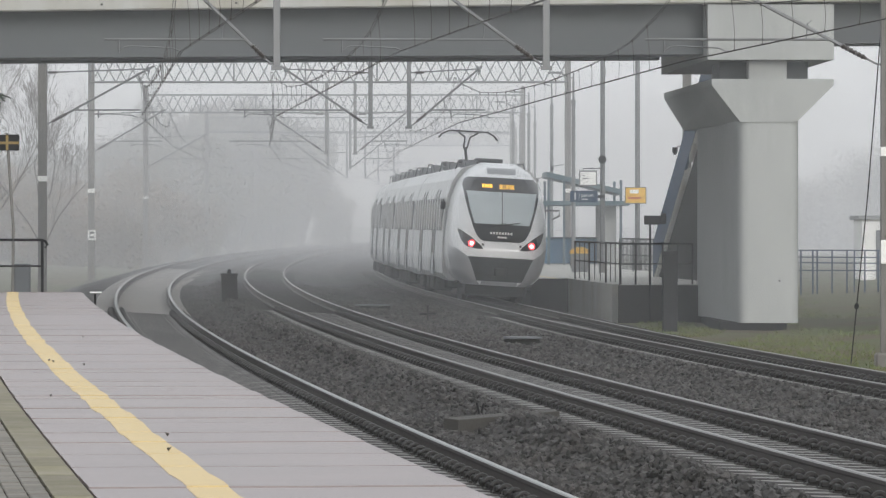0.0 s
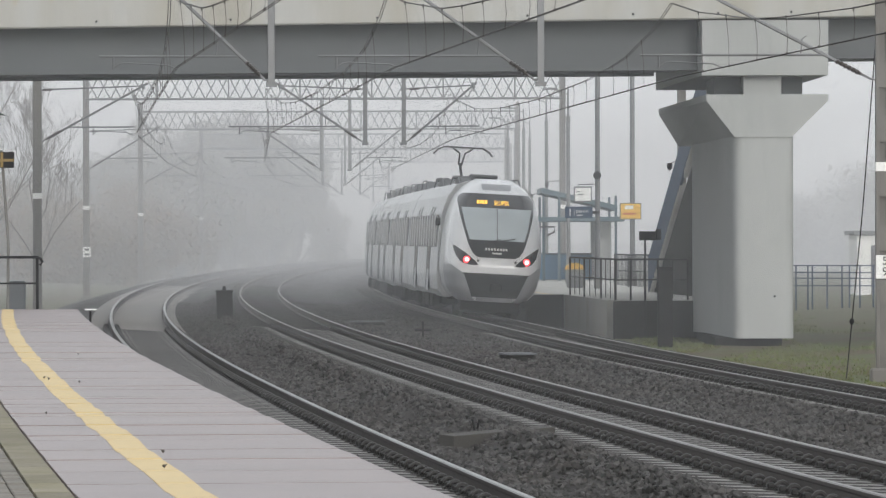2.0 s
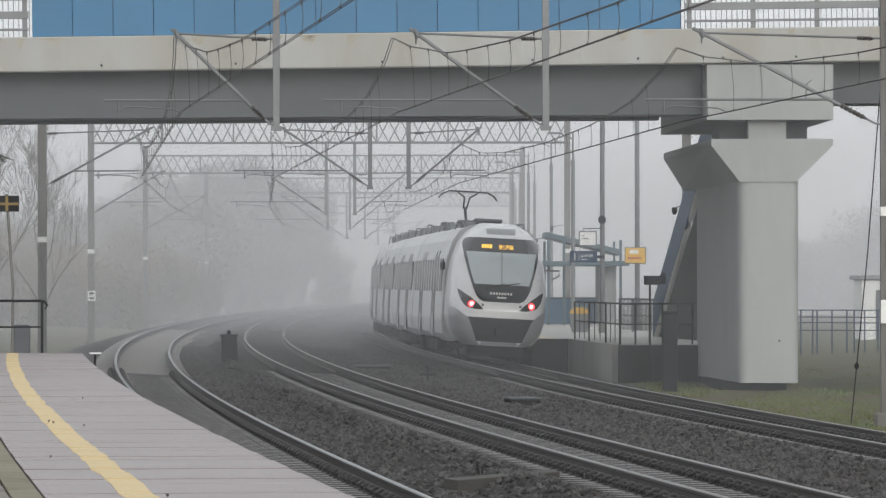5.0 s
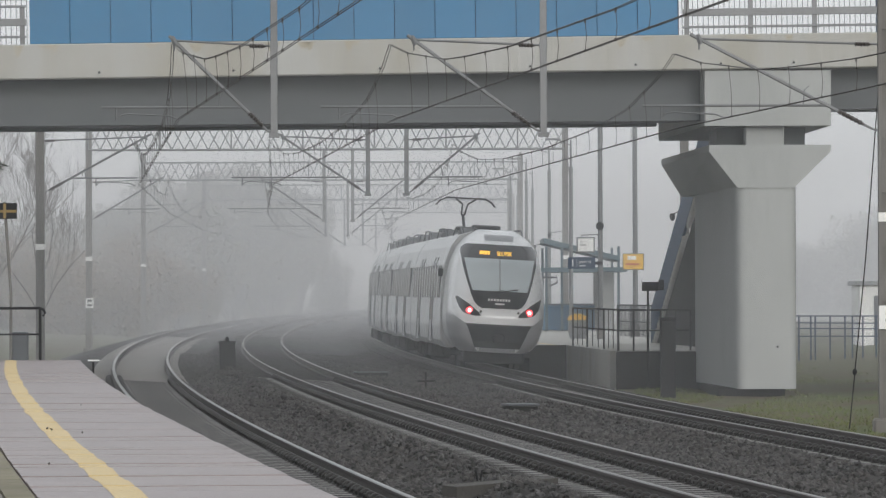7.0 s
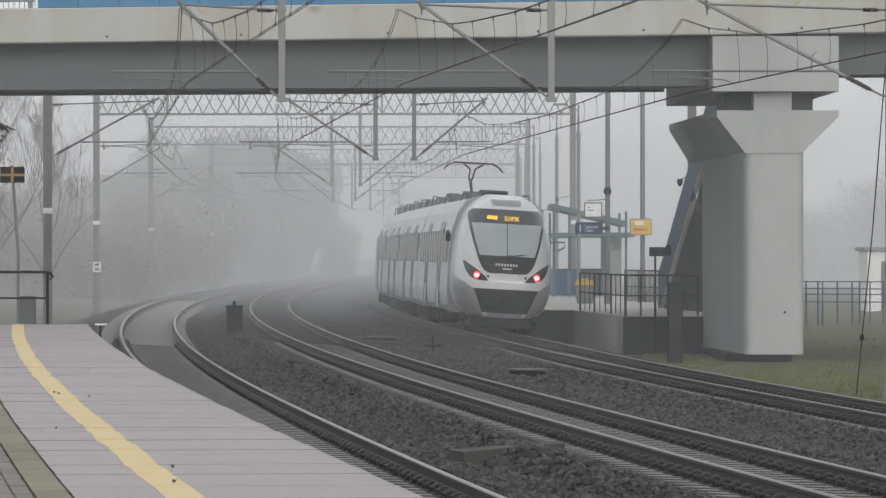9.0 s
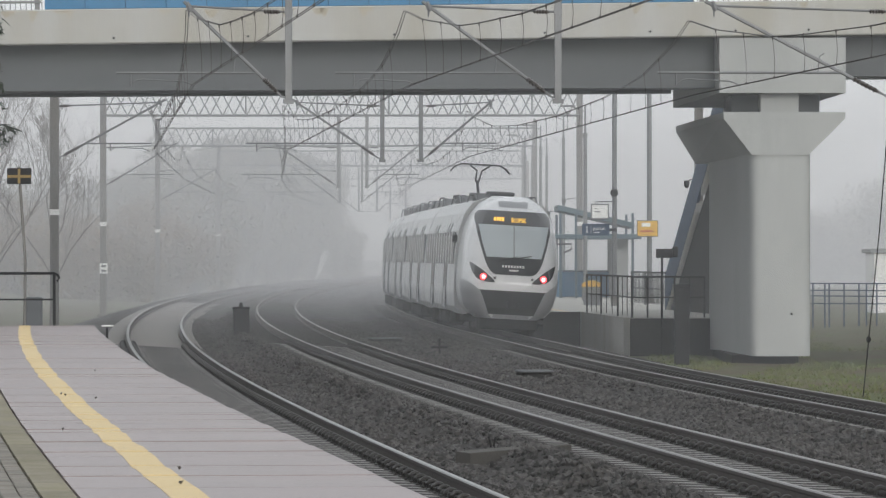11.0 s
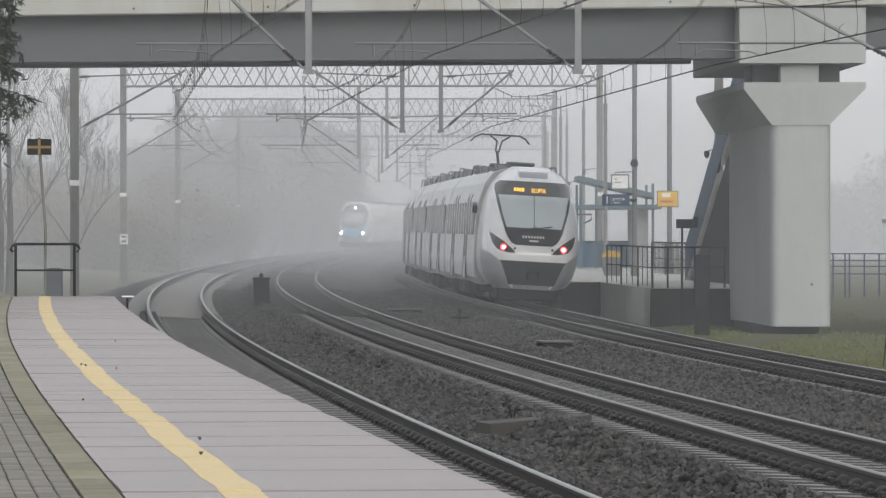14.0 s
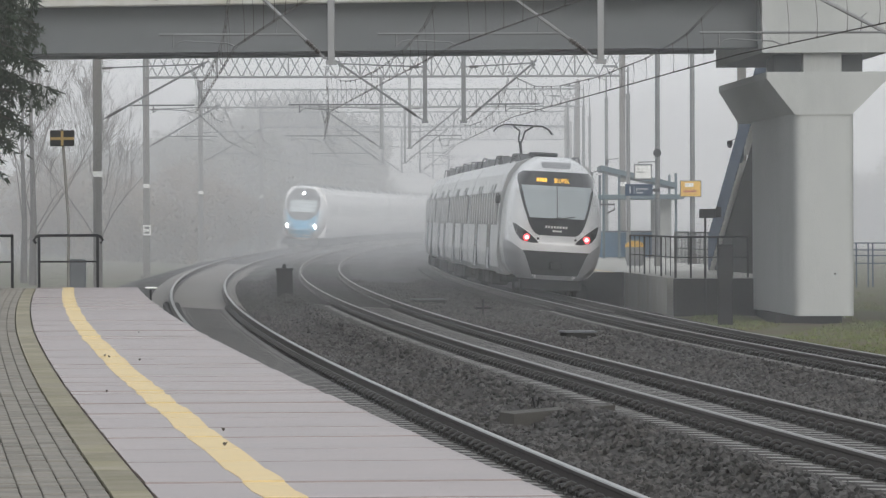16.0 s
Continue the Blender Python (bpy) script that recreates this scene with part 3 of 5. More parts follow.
def cantilever(s, ins, x, y, side, reach, hold):
    """A support from a post at x towards side (-1 left, 1 right); hold: how far its holding tube reaches."""
    low, high = Vector((x + side * 0.12, y, 5.02)), Vector((x + side * (reach + 0.12), y, 6.8))
    a, b = low.lerp(high, 0.05), low.lerp(high, 0.19)
    s.tube([b, high], 0.034, 7)
    s.tube([(x, y, 5.0), low, a], 0.022, 5)
    ins[0].lathe(a, b, [0.025] + [0.03, 0.055] * 6 + [0.03])
    end = low.lerp(high, 0.95)
    s.tube([(x, y, 6.6), end], 0.024, 6)
    s.lathe(end + Vector((0.03, 0, -0.1)), end + Vector((-0.03, 0, 0.08)), [0.04, 0.055, 0.055, 0.035], 6)
    s.tube([end, end + Vector((0, 0, -0.2))], 0.016, 4)
    ins[1].lathe((x + side * 0.16, y, 6.6), (x + side * 0.46, y, 6.61), [0.022] + [0.028, 0.05] * 5 + [0.022])
    q = low.lerp(high, 0.25)
    tip = Vector((x + side * hold, y, 5.47))
    s.tube([q, tip], 0.026, 6)
    s.tube([q + Vector((side * 0.45, 0, 0.0)), q + Vector((side * 0.42, 0, 0.3)), q + Vector((side * 0.34, 0, 0.36))], 0.012, 4)
    u = 0.1 if side < 0 else 0.62
    d = tip.lerp(q, u)
    s.tube([d, d + Vector((0, 0, -0.24))], 0.02, 5)
    c = d + Vector((0, 0, -0.22))
    s.tube([c, c + Vector((0.1, 0, 0.08)), c + Vector((0.22, 0, 0.1)), c + Vector((1.0, 0, 0.06)), c + Vector((1.2, 0, -0.02))], 0.014, 5)


# depth, left mast, right mast, posts with the side and reach of their supports
PORTALS = ((95, -13.0, 8.27, ((-3.09, -1, 1.83, 3.2), (1.92, -1, 2.41, 4.14), (8.17, -1, 3.4, 4.4))),
           (155, -12.15, 7.4, ((-12.15, 1, 3.25, 2.95), (-2.2, -1, 2.6, 4.15), (-1.03, 1, 2.1, 2.3))),
           (215, -14.8, 5.25, ((-14.8, 1, 3.0, 3.0), (-4.9, -1, 2.6, 4.1), (-3.7, 1, 2.2, 2.2))),
           (275, -16.0, 4.3, ((-16.0, 1, 3.2, 3.2), (-6.2, -1, 2.4, 3.9), (-5.0, 1, 2.2, 2.2))),
           (335, -15.5, 4.5, ((-15.5, 1, 3.0, 3.0), (-6.3, -1, 2.4, 3.9), (-5.1, 1, 2.2, 2.2))),
           (395, -14.5, 5.6, ((-14.5, 1, 3.0, 3.0), (-5.0, -1, 2.4, 3.9), (-3.8, 1, 2.2, 2.2))))


def portal(y, left, right, posts):
    for x in (left, right):
        if y == 95 and x < 0:
            plate, base = "", -0.7
        else:
            plate, base = ("59" if y == 95 else "--" if y == 215 and x < 0 else ""), (-0.7 if x < 0 or y < 140 else 0.36)
        mast(x, y, base, 9.3, "tall grey steel overhead line mast beside the tracks", plate)
    g = thing("line_gantry", "grey lattice steel gantry carrying the overhead line", "gantry", group="overhead line gantries")
    s = Shape()
    n = max(6, round((right - left) / 0.5))
    for dy in (-0.35, 0.35):
        for z in (7.95, 8.9):
            s.tube([(left, y + dy, z), (right, y + dy, z)], 0.04, 4)
        for i in range(n):
            a, b = left + (right - left) * i / n, left + (right - left) * (i + 1) / n
            s.tube([(a, y + dy, 7.95 if (i + (dy > 0)) % 2 else 8.9), (b, y + dy, 8.9 if (i + (dy > 0)) % 2 else 7.95)], 0.026, 4)
    for i in range(0, n + 1, 6):
        a = left + (right - left) * i / n
        s.tube([(a, y - 0.35, 7.95), (a, y - 0.35, 8.9)], 0.035, 4)
    part("lattice_beam", s, STEEL, g)
    for x, side, reach, hold in posts:
        if left + 0.5 < x < right - 0.5:
            part("drop_post", Shape().box(x - 0.065, x + 0.065, y - 0.07, y + 0.07, 4.92, 8.0, 0.008).box(x - 0.1, x + 0.1, y - 0.09, y + 0.09, 4.9, 4.98).box(x - 0.075, x + 0.075, y - 0.08, y + 0.08, 6.55, 6.66), STEEL, g)
        a, ins = Shape(), (Shape(), Shape())
        cantilever(a, ins, x, y, side, reach, hold)
        arm = part("support_arm", a, STEEL, g)
        for one in ins:
            part("insulator", one, PORCELAIN, arm)


def wires():
    hang = lambda u: float(np.interp(min(u, 1 - u), (0, 0.05, 0.16, 0.3, 0.5), (1.38, 1.08, 0.66, 0.48, 0.4)))
    for k, (off, z) in enumerate(TRACKS):
        w = thing("overhead_line", "twin contact wires and a carrying cable above a track", "overhead line", group="overhead lines")
        stations = [35, 95, 155, 215, 275, 335, 395, 455, 515]
        held = [on_line(y, off + (0.6 if y == 35 else 0.15 if i % 2 else -0.1), 5.24 + z) for i, y in enumerate(stations)]
        pc, pm, n = [], [], 20
        for p, q in zip(held, held[1:]):
            for j in range(n):
                c = p.lerp(q, j / n)
                pc.append(c)
                pm.append(c + Vector((-0.12 * abs(1 - 2 * j / n) ** 4, 0, hang(j / n))))
        for dx in (-0.022, 0.022):
            part("contact_wire", Shape().tube([p + Vector((dx, 0, 0)) for p in pc], 0.0075, 4), WIRE, w)
        for dx in (-0.02, 0.025):
            part("carrying_cable", Shape().tube([p + Vector((dx, 0, 0)) for p in pm], 0.0075, 4), WIRE, w)
        for i, (p, q) in enumerate(zip(pc, pm)):
            if i % n in (0, 1) or (i % 2 and p.y > 160) or p.y > 340:
                continue
            d = Shape().tube([p, p.lerp(q, 0.45) + Vector((0.02, 0, 0)), q], 0.0055, 3)
            d.box(q.x - 0.013, q.x + 0.013, q.y - 0.02, q.y + 0.02, q.z - 0.05, q.z + 0.02)
            d.box(p.x - 0.016, p.x + 0.016, p.y - 0.02, p.y + 0.02, p.z - 0.015, p.z + 0.025)
            part("dropper", d, WIRE, w)


# ---- trains ----
def table(rows):
    a, b = [r[0] for r in rows], [r[1] for r in rows]
    return lambda z: float(np.interp(z, a, b))


class Nose:
    """A rounded train front: half width and rake by height; local y runs back along the train."""

    def __init__(self, width, rake, back, power):
        self.w, self.r, self.back, self.p = table(width), table(rake), back, power

    def y(self, x, z):
        u = min(1.0, abs(x) / self.w(z))
        r = self.r(z)
        return r + (self.back - r) * (1 - (1 - u ** self.p) ** (1 / self.p))

    def shell(self, zs, steps=28, side=None):
        vs, n = [], steps + 1
        for z in zs:
            w, r = self.w(z), self.r(z)
            for i in range(n):
                a = math.pi * (i / steps - 0.5)
                sx, cy = math.sin(a), abs(math.cos(a))
                vs.append((w * math.copysign(abs(sx) ** (2 / self.p), sx), r + (self.back - r) * (1 - cy ** (2 / self.p)), z))
        fs = [(j * n + i, j * n + i + 1, (j + 1) * n + i + 1, (j + 1) * n + i) for j in range(len(zs) - 1) for i in range(steps)]
        top = (len(zs) - 1) * n
        sh = Shape().add(vs, fs)
        if side is not None:
            for i, f in enumerate(sh.f):
                c = [sum(vs[j][k] for j in f) / 4 for k in (1, 2)]
                sh.m[i] = 1 if c[0] > side(c[1]) else 0
        return sh.add([vs[top + i] for i in range(n)], [tuple(range(n))])

    def panel(self, left, right, zs, proud, thick=0.03, steps=14):
        """A sheet that lies on the front between two edges given as functions of z."""
        vs, n = [], steps + 1
        for z in zs:
            for i in range(n):
                x = left(z) + (right(z) - left(z)) * i / steps
                vs.append((x, self.y(x, z) - proud, z))
        m = len(vs)
        vs += [(x, y + thick, z) for x, y, z in vs]
        q = len(zs)
        fs = [(j * n + i, j * n + i + 1, (j + 1) * n + i + 1, (j + 1) * n + i) for j in range(q - 1) for i in range(steps)]
        rim = [i for i in range(n)] + [j * n + steps for j in range(1, q)] + [(q - 1) * n + i for i in range(steps - 1, -1, -1)] + [j * n for j in range(q - 2, 0, -1)]
        fs += [(a, a + m, b + m, b) for a, b in zip(rim, rim[1:] + rim[:1])]
        return Shape().add(vs, fs)


def lin(a, b, n):
    return [a + (b - a) * i / (n - 1) for i in range(n)]


BODY = [(1.18, 0.55), (1.36, 0.75), (1.42, 1.15), (1.42, 2.3), (1.36, 2.9), (1.22, 3.4), (1.0, 3.72), (0.6, 3.88)]


def hull(y0, y1, lower=0.0):
    ring = [(x, z - lower) for x, z in BODY] + [(-x, z - lower) for x, z in reversed(BODY)]
    return Shape().prism(ring, y0, y1)


def bogie(parent, y, at):
    s = Shape()
    for x in (-1.0, 0.92):
        s.box(x, x + 0.08, y - 1.6, y + 1.6, 0.5, 0.72, 0.02)
    for dy in (-1.2, 1.2):
        s.box(-1.12, 1.12, y + dy - 0.08, y + dy + 0.08, 0.38, 0.5)
    b = part("bogie", s, UNDER_AND_SHADE, parent, at=at)
    for dy in (-1.2, 1.2):
        for x in (-0.82, 0.7):
            w = Shape().tube([(x, y + dy, 0.43), (x + 0.12, y + dy, 0.43)], 0.42, 18)
            part("wheel", w, UNDER_AND_SHADE, b)


def white_train():
    Y0, OFF, Z0 = 140.4, 9.52, -0.2
    t = thing("commuter_train", "white and grey commuter train with red tail lamps beside a platform", "train", at=frame_at(Y0, OFF, Z0))
    inv = t.matrix_basis.inverted()
    nose = Nose([(0.5, 0.86), (0.58, 1.02), (0.7, 1.15), (0.9, 1.28), (1.3, 1.37), (1.75, 1.38), (2.5, 1.34), (3.0, 1.25), (3.4, 1.1), (3.7, 0.86), (3.92, 0.5)],
                [(0.5, 0.4), (0.8, 0.15), (1.2, 0.02), (1.5, 0.0), (1.8, 0.1), (2.2, 0.32), (3.0, 0.95), (3.5, 1.5), (3.75, 1.95), (3.92, 2.5)], 3.6, 4.2)
    part("nose", nose.shell(lin(0.5, 3.92, 56), 96, lambda z: 1.5 + 0.42 * max(0.0, z - 1.6)), [TRAIN_WHITE, TRAIN_SIDE], t, "white rounded cab shell with silver flanks", smooth=True)
    mask = table([(1.72, 0.5), (1.78, 0.62), (1.9, 0.71), (2.1, 0.8), (2.5, 0.92), (2.9, 1.02), (3.26, 1.07), (3.42, 1.04), (3.5, 0.92)])
    part("front_mask", nose.panel(lambda z: -mask(z), mask, lin(1.72, 3.5, 36), 0.03, 0.05, steps=60), BLACK, t, "black glazed front mask")
    glass = table([(2.12, 0.62), (2.2, 0.76), (2.6, 0.88), (3.1, 0.98)])
    part("windscreen", nose.panel(lambda z: -glass(z), glass, lin(2.2, 3.1, 18), 0.038, 0.02, 48), SCREEN, t, "windscreen with the sky's reflection in its grey colour")
    part("centre_seam", nose.panel(lambda z: -0.012, lambda z: 0.008, lin(2.2, 3.1, 8), 0.044, 0.01, 2), BLACK, t)
    part("roof_window", nose.panel(lambda z: -0.42 + 0.2 * (3.76 - z), lambda z: 0.42 - 0.2 * (3.76 - z), lin(3.6, 3.78, 5), 0.012, 0.02, 10), TRAIN_GREY, t, "dark roof lamp window")
    disp = part("destination_display", nose.panel(lambda z: -0.72, lambda z: 0.42, lin(3.14, 3.37, 6), 0.036, 0.02, 36), BLACK, t, "black destination display with amber letters")
    lift = math.degrees(math.atan2(0.58, 0.5))
    for text, x, size in (("SŁUPSK", 0.11, 0.19),):
        words(text, size, pose(x + 0.02, nose.y(0.15, 3.24) - 0.07, 3.245, 90 - (90 - lift) * 0.6) @ Matrix.Diagonal((0.68, 1, 1, 1)), AMBER, "letters", disp, "glowing amber word")
    for k in range(4):
        x = -0.56 + 0.075 * k
        part("letters", Shape().box(x, x + 0.055, nose.y(x, 3.245) - 0.075, nose.y(x, 3.245) - 0.04, 3.18, 3.31), AMBER, disp)
    for sgn, name in ((-1, "tail_lamp"), (1, "tail_lamp")):
        zs = lin(1.5, 2.02, 12)
        inner, outer = table([(1.5, 0.5), (1.6, 0.58), (1.8, 0.82), (2.02, 1.15)]), table([(1.5, 0.72), (1.56, 0.98), (1.75, 1.12), (2.02, 1.2)])
        a, b = (lambda z: -outer(z), lambda z: -inner(z)) if sgn < 0 else (inner, outer)
        h = part("lamp_housing", nose.panel(a, b, zs, 0.02, 0.03, 8), BLACK, t, "dark slanted lamp glass")
        c = Vector((sgn * 0.83, nose.y(0.83, 1.64) - 0.06, 1.64))
        part(name, Shape().tube([c, c + Vector((0, 0.05, 0))], 0.095, 16), RED, h, "glowing red tail lamp")
        part("lamp_core", Shape().tube([c + Vector((0, -0.012, 0)), c + Vector((0, 0.02, 0))], 0.05, 12), RED_CORE, h)
        part("front_camera", Shape().tube([(sgn * 0.52, nose.y(0.52, 1.6) - 0.02, 1.62), (sgn * 0.52, nose.y(0.52, 1.6) + 0.03, 1.62)], 0.035, 10), DARK, t)
    skirt = table([(0.5, 0.5), (0.6, 0.62), (0.7, 0.66), (1.2, 0.86), (1.28, 0.92), (1.56, 1.32)])
    edge = nose.w
    for a, b in ((lambda z: -edge(z) * 0.99, lambda z: -skirt(z)), (skirt, lambda z: edge(z) * 0.99)):
        part("skirt", nose.panel(a, b, lin(0.5, 1.54, 20), 0.02, 0.03, 48), TRAIN_GREY, t, "grey lower skirt")
    part("coupler_cover", nose.panel(lambda z: -skirt(z), skirt, lin(0.62, 1.28, 12), 0.012, 0.02, 30), BLACK, t, "black lower front panel")
    part("snow_plough", nose.panel(lambda z: -0.5, lambda z: 0.5, lin(0.5, 0.62, 3), 0.03, 0.05, 8), TRAIN_GREY, t)
    # added dark block that stands for the shadow under the nose
    part("belly_shade", Shape().box(-0.85, 0.85, 1.5, 4.0, 0.18, 0.56, 0.05), DARK, t)
    part("coupler", Shape().box(-0.16, 0.16, -0.22, 0.4, 0.78, 1.0, 0.03).tube([(0, -0.26, 0.9), (0, -0.2, 0.9)], 0.11, 10), DARK, t)
    s = Shape().tube([(0.0, nose.y(0, 1.98) - 0.08, 1.98), (-0.1, nose.y(0.1, 2.16) - 0.08, 2.16), (0.5, nose.y(0.5, 2.26) - 0.08, 2.27)], 0.016, 5)
    s.tube([(-0.45, nose.y(0.45, 2.1) - 0.08, 2.08), (0.1, nose.y(0.1, 2.24) - 0.08, 2.24)], 0.014, 5)
    part("wiper", s, DARK, t)
    s = Shape()
    for k in range(8):
        x = -0.33 + 0.08 * k
        s.box(x, x + 0.055, nose.y(x, 1.95) - 0.05, nose.y(x, 1.95) - 0.03, 1.92, 1.99)
    part("number_bars", s, WHITE, t)
    part("maker_mark", Shape().box(-0.13, 0.13, nose.y(0, 1.85) - 0.05, nose.y(0, 1.85) - 0.03, 1.82, 1.87), WHITE, t)
    part("cab_mirror", Shape().box(-1.56, -1.42, 3.2, 3.32, 2.55, 2.78, 0.03), DARK, t)
    # cars along the curve
    start = Y0 + 3.55
    for i, length in enumerate((17.4, 16.2, 16.2, 20.0)):
        y0, y1 = start, start + length - 0.5
        mid = (y0 + y1) / 2
        at = inv @ frame_at(mid, OFF, Z0)
        h = length / 2 - 0.25
        car = part("car", hull(-h, h), TRAIN_SIDE, t, "silver grey car body", at=at)
        for sd in (-1, 1):
            q = Shape()
            q.box(min(sd * 1.405, sd * 1.43), max(sd * 1.405, sd * 1.43), -h + 0.6, h - 0.4, 1.95, 2.86)
            part("window_band", q, BLACK, car, "dark window band")
            yy = -h + 0.9
            while yy < h - 1.2:
                part("window", Shape().box(min(sd * 1.42, sd * 1.437), max(sd * 1.42, sd * 1.437), yy, yy + 1.05, 2.05, 2.76, 0.005), WINDOW, car)
                part("pillar", Shape().box(min(sd * 1.42, sd * 1.442), max(sd * 1.42, sd * 1.442), yy + 1.1, yy + 1.28, 1.96, 2.85), TRAIN_SIDE, car)
                yy += 1.38
            for dy in (-h * 0.45, h * 0.4):
                d = part("door", Shape().box(min(sd * 1.4, sd * 1.428), max(sd * 1.4, sd * 1.428), dy - 0.68, dy + 0.68, 0.68, 2.95, 0.01), TRAIN_GREY, car, "grey sliding door")
                for e in (-0.62, 0.05):
                    part("door_glass", Shape().box(min(sd * 1.42, sd * 1.434), max(sd * 1.42, sd * 1.434), dy + e, dy + e + 0.57, 1.3, 2.75), WINDOW, d)
                for e in (-0.75, 0.72):
                    part("drain_pipe", Shape().tube([(sd * 1.43, dy + e, 0.75), (sd * 1.43, dy + e, 2.3), (sd * 1.375, dy + e, 2.95), (sd * 1.32, dy + e, 3.12)], 0.013, 5), ROOF_GREY, car)
        part("underframe", Shape().box(-1.1, 1.1, -h + 3.4, h - 3.4, 0.3, 0.6, 0.05), UNDER_AND_SHADE, car)
        part("gangway", Shape().prism([(x * 0.975, 0.62 + (z - 0.55) * 0.965) for x, z in BODY] + [(-x * 0.975, 0.62 + (z - 0.55) * 0.965) for x, z in reversed(BODY)], h - 0.05, h + 0.55), ROOF_GREY, car, "black folded gangway bellows")
        r = Shape()
        for k, (c, long, tall) in enumerate(((-h + 1.4, 3.2, 0.14 if i == 0 else 0.22), (-h + 6.0, 2.4, 0.16), (-h + 9.6, 3.6, 0.2))):
            if i == 0 and k == 1:
                continue
            side = [(c, 3.78), (c + 0.5, 3.82 + tall), (c + long - 0.9, 3.86 + tall), (c + long, 3.78)]
            r.add([(x, y, z) for x in (-0.78, 0.78) for y, z in side], [(0, 1, 2, 3), (7, 6, 5, 4), (0, 4, 5, 1), (1, 5, 6, 2), (2, 6, 7, 3)])
            for x in (-0.86, 0.86):
                r.tube([(x, c - 0.9, 3.74), (x, c + 0.3, 3.84 + tall), (x, c + long - 0.3, 3.86 + tall), (x, c + long + 1.0, 3.74)], 0.024, 5)
            r.box(-0.5, 0.3, c + 0.7, c + 1.3, 3.84 + tall, 3.95 + tall, 0.03)
        for y in ys(-h + 0.8, h - 0.8, 4.2):
            r.lathe((-0.5, y, 3.84), (-0.5, y, 3.98), [0.04, 0.06, 0.04, 0.06, 0.03], 6)
        r.tube([(-0.5, -h + 0.6, 3.99), (-0.5, h - 0.6, 3.99)], 0.018, 5)
        part("roof_equipment", r, ROOF_GREY, car, "dark grey roof equipment in tube frames")
        for k, (c, long) in enumerate(((-h + 3.6, 1.5), (-h + 5.6, 2.2), (-h + 8.3, 1.2), (h - 5.4, 2.0))):
            for sd in (-1, 1):
                part("equipment_box", Shape().box(min(sd * 0.85, sd * 1.3), max(sd * 0.85, sd * 1.3), c, c + long, 0.22, 0.6, 0.04), UNDER_AND_SHADE, car)
        bogie(car, -h + 1.0 if i else -h + 0.4, None)
        if i == 3:
            bogie(car, h - 2.5, None)
        start += length
        if i == 0:
            pan = part("pantograph", Shape().box(-0.55, 0.55, 5.8, 7.5, 3.9, 3.98, 0.02).box(-0.5, -0.4, 5.9, 7.4, 3.98, 4.12).box(0.4, 0.5, 5.9, 7.4, 3.98, 4.12), DARK, car, "raised single arm pantograph")
            s = Shape()
            s.tube([(0, 5.9, 3.98), (0, 7.4, 4.6)], 0.045, 6)
            for x in (-1, 1):
                s.tube([(x * 0.05, 7.4, 4.6), (x * 0.08, 6.5, 4.92), (x * 0.3, 6.2, 5.06)], 0.028, 5)
            part("pantograph_arm", s, DARK, pan)
            s = Shape()
            for y in (6.05, 6.35):
                s.tube([(-0.92, y, 4.86), (-0.8, y, 5.0), (-0.6, y, 5.1), (0.6, y, 5.1), (0.8, y, 5.0), (0.92, y, 4.86)], 0.022, 5)
            part("pan_head", s, DARK, pan)
    return t


FAST_ROWS = [(0.5 * i, 492 + 46.0 * (12.5 - 0.5 * i)) for i in range(26)] + [(13.0, 472), (13.5, 451), (14.0, 429), (14.5, 404), (15.0, 378.5), (15.5, 352.5), (16.0, 326)]


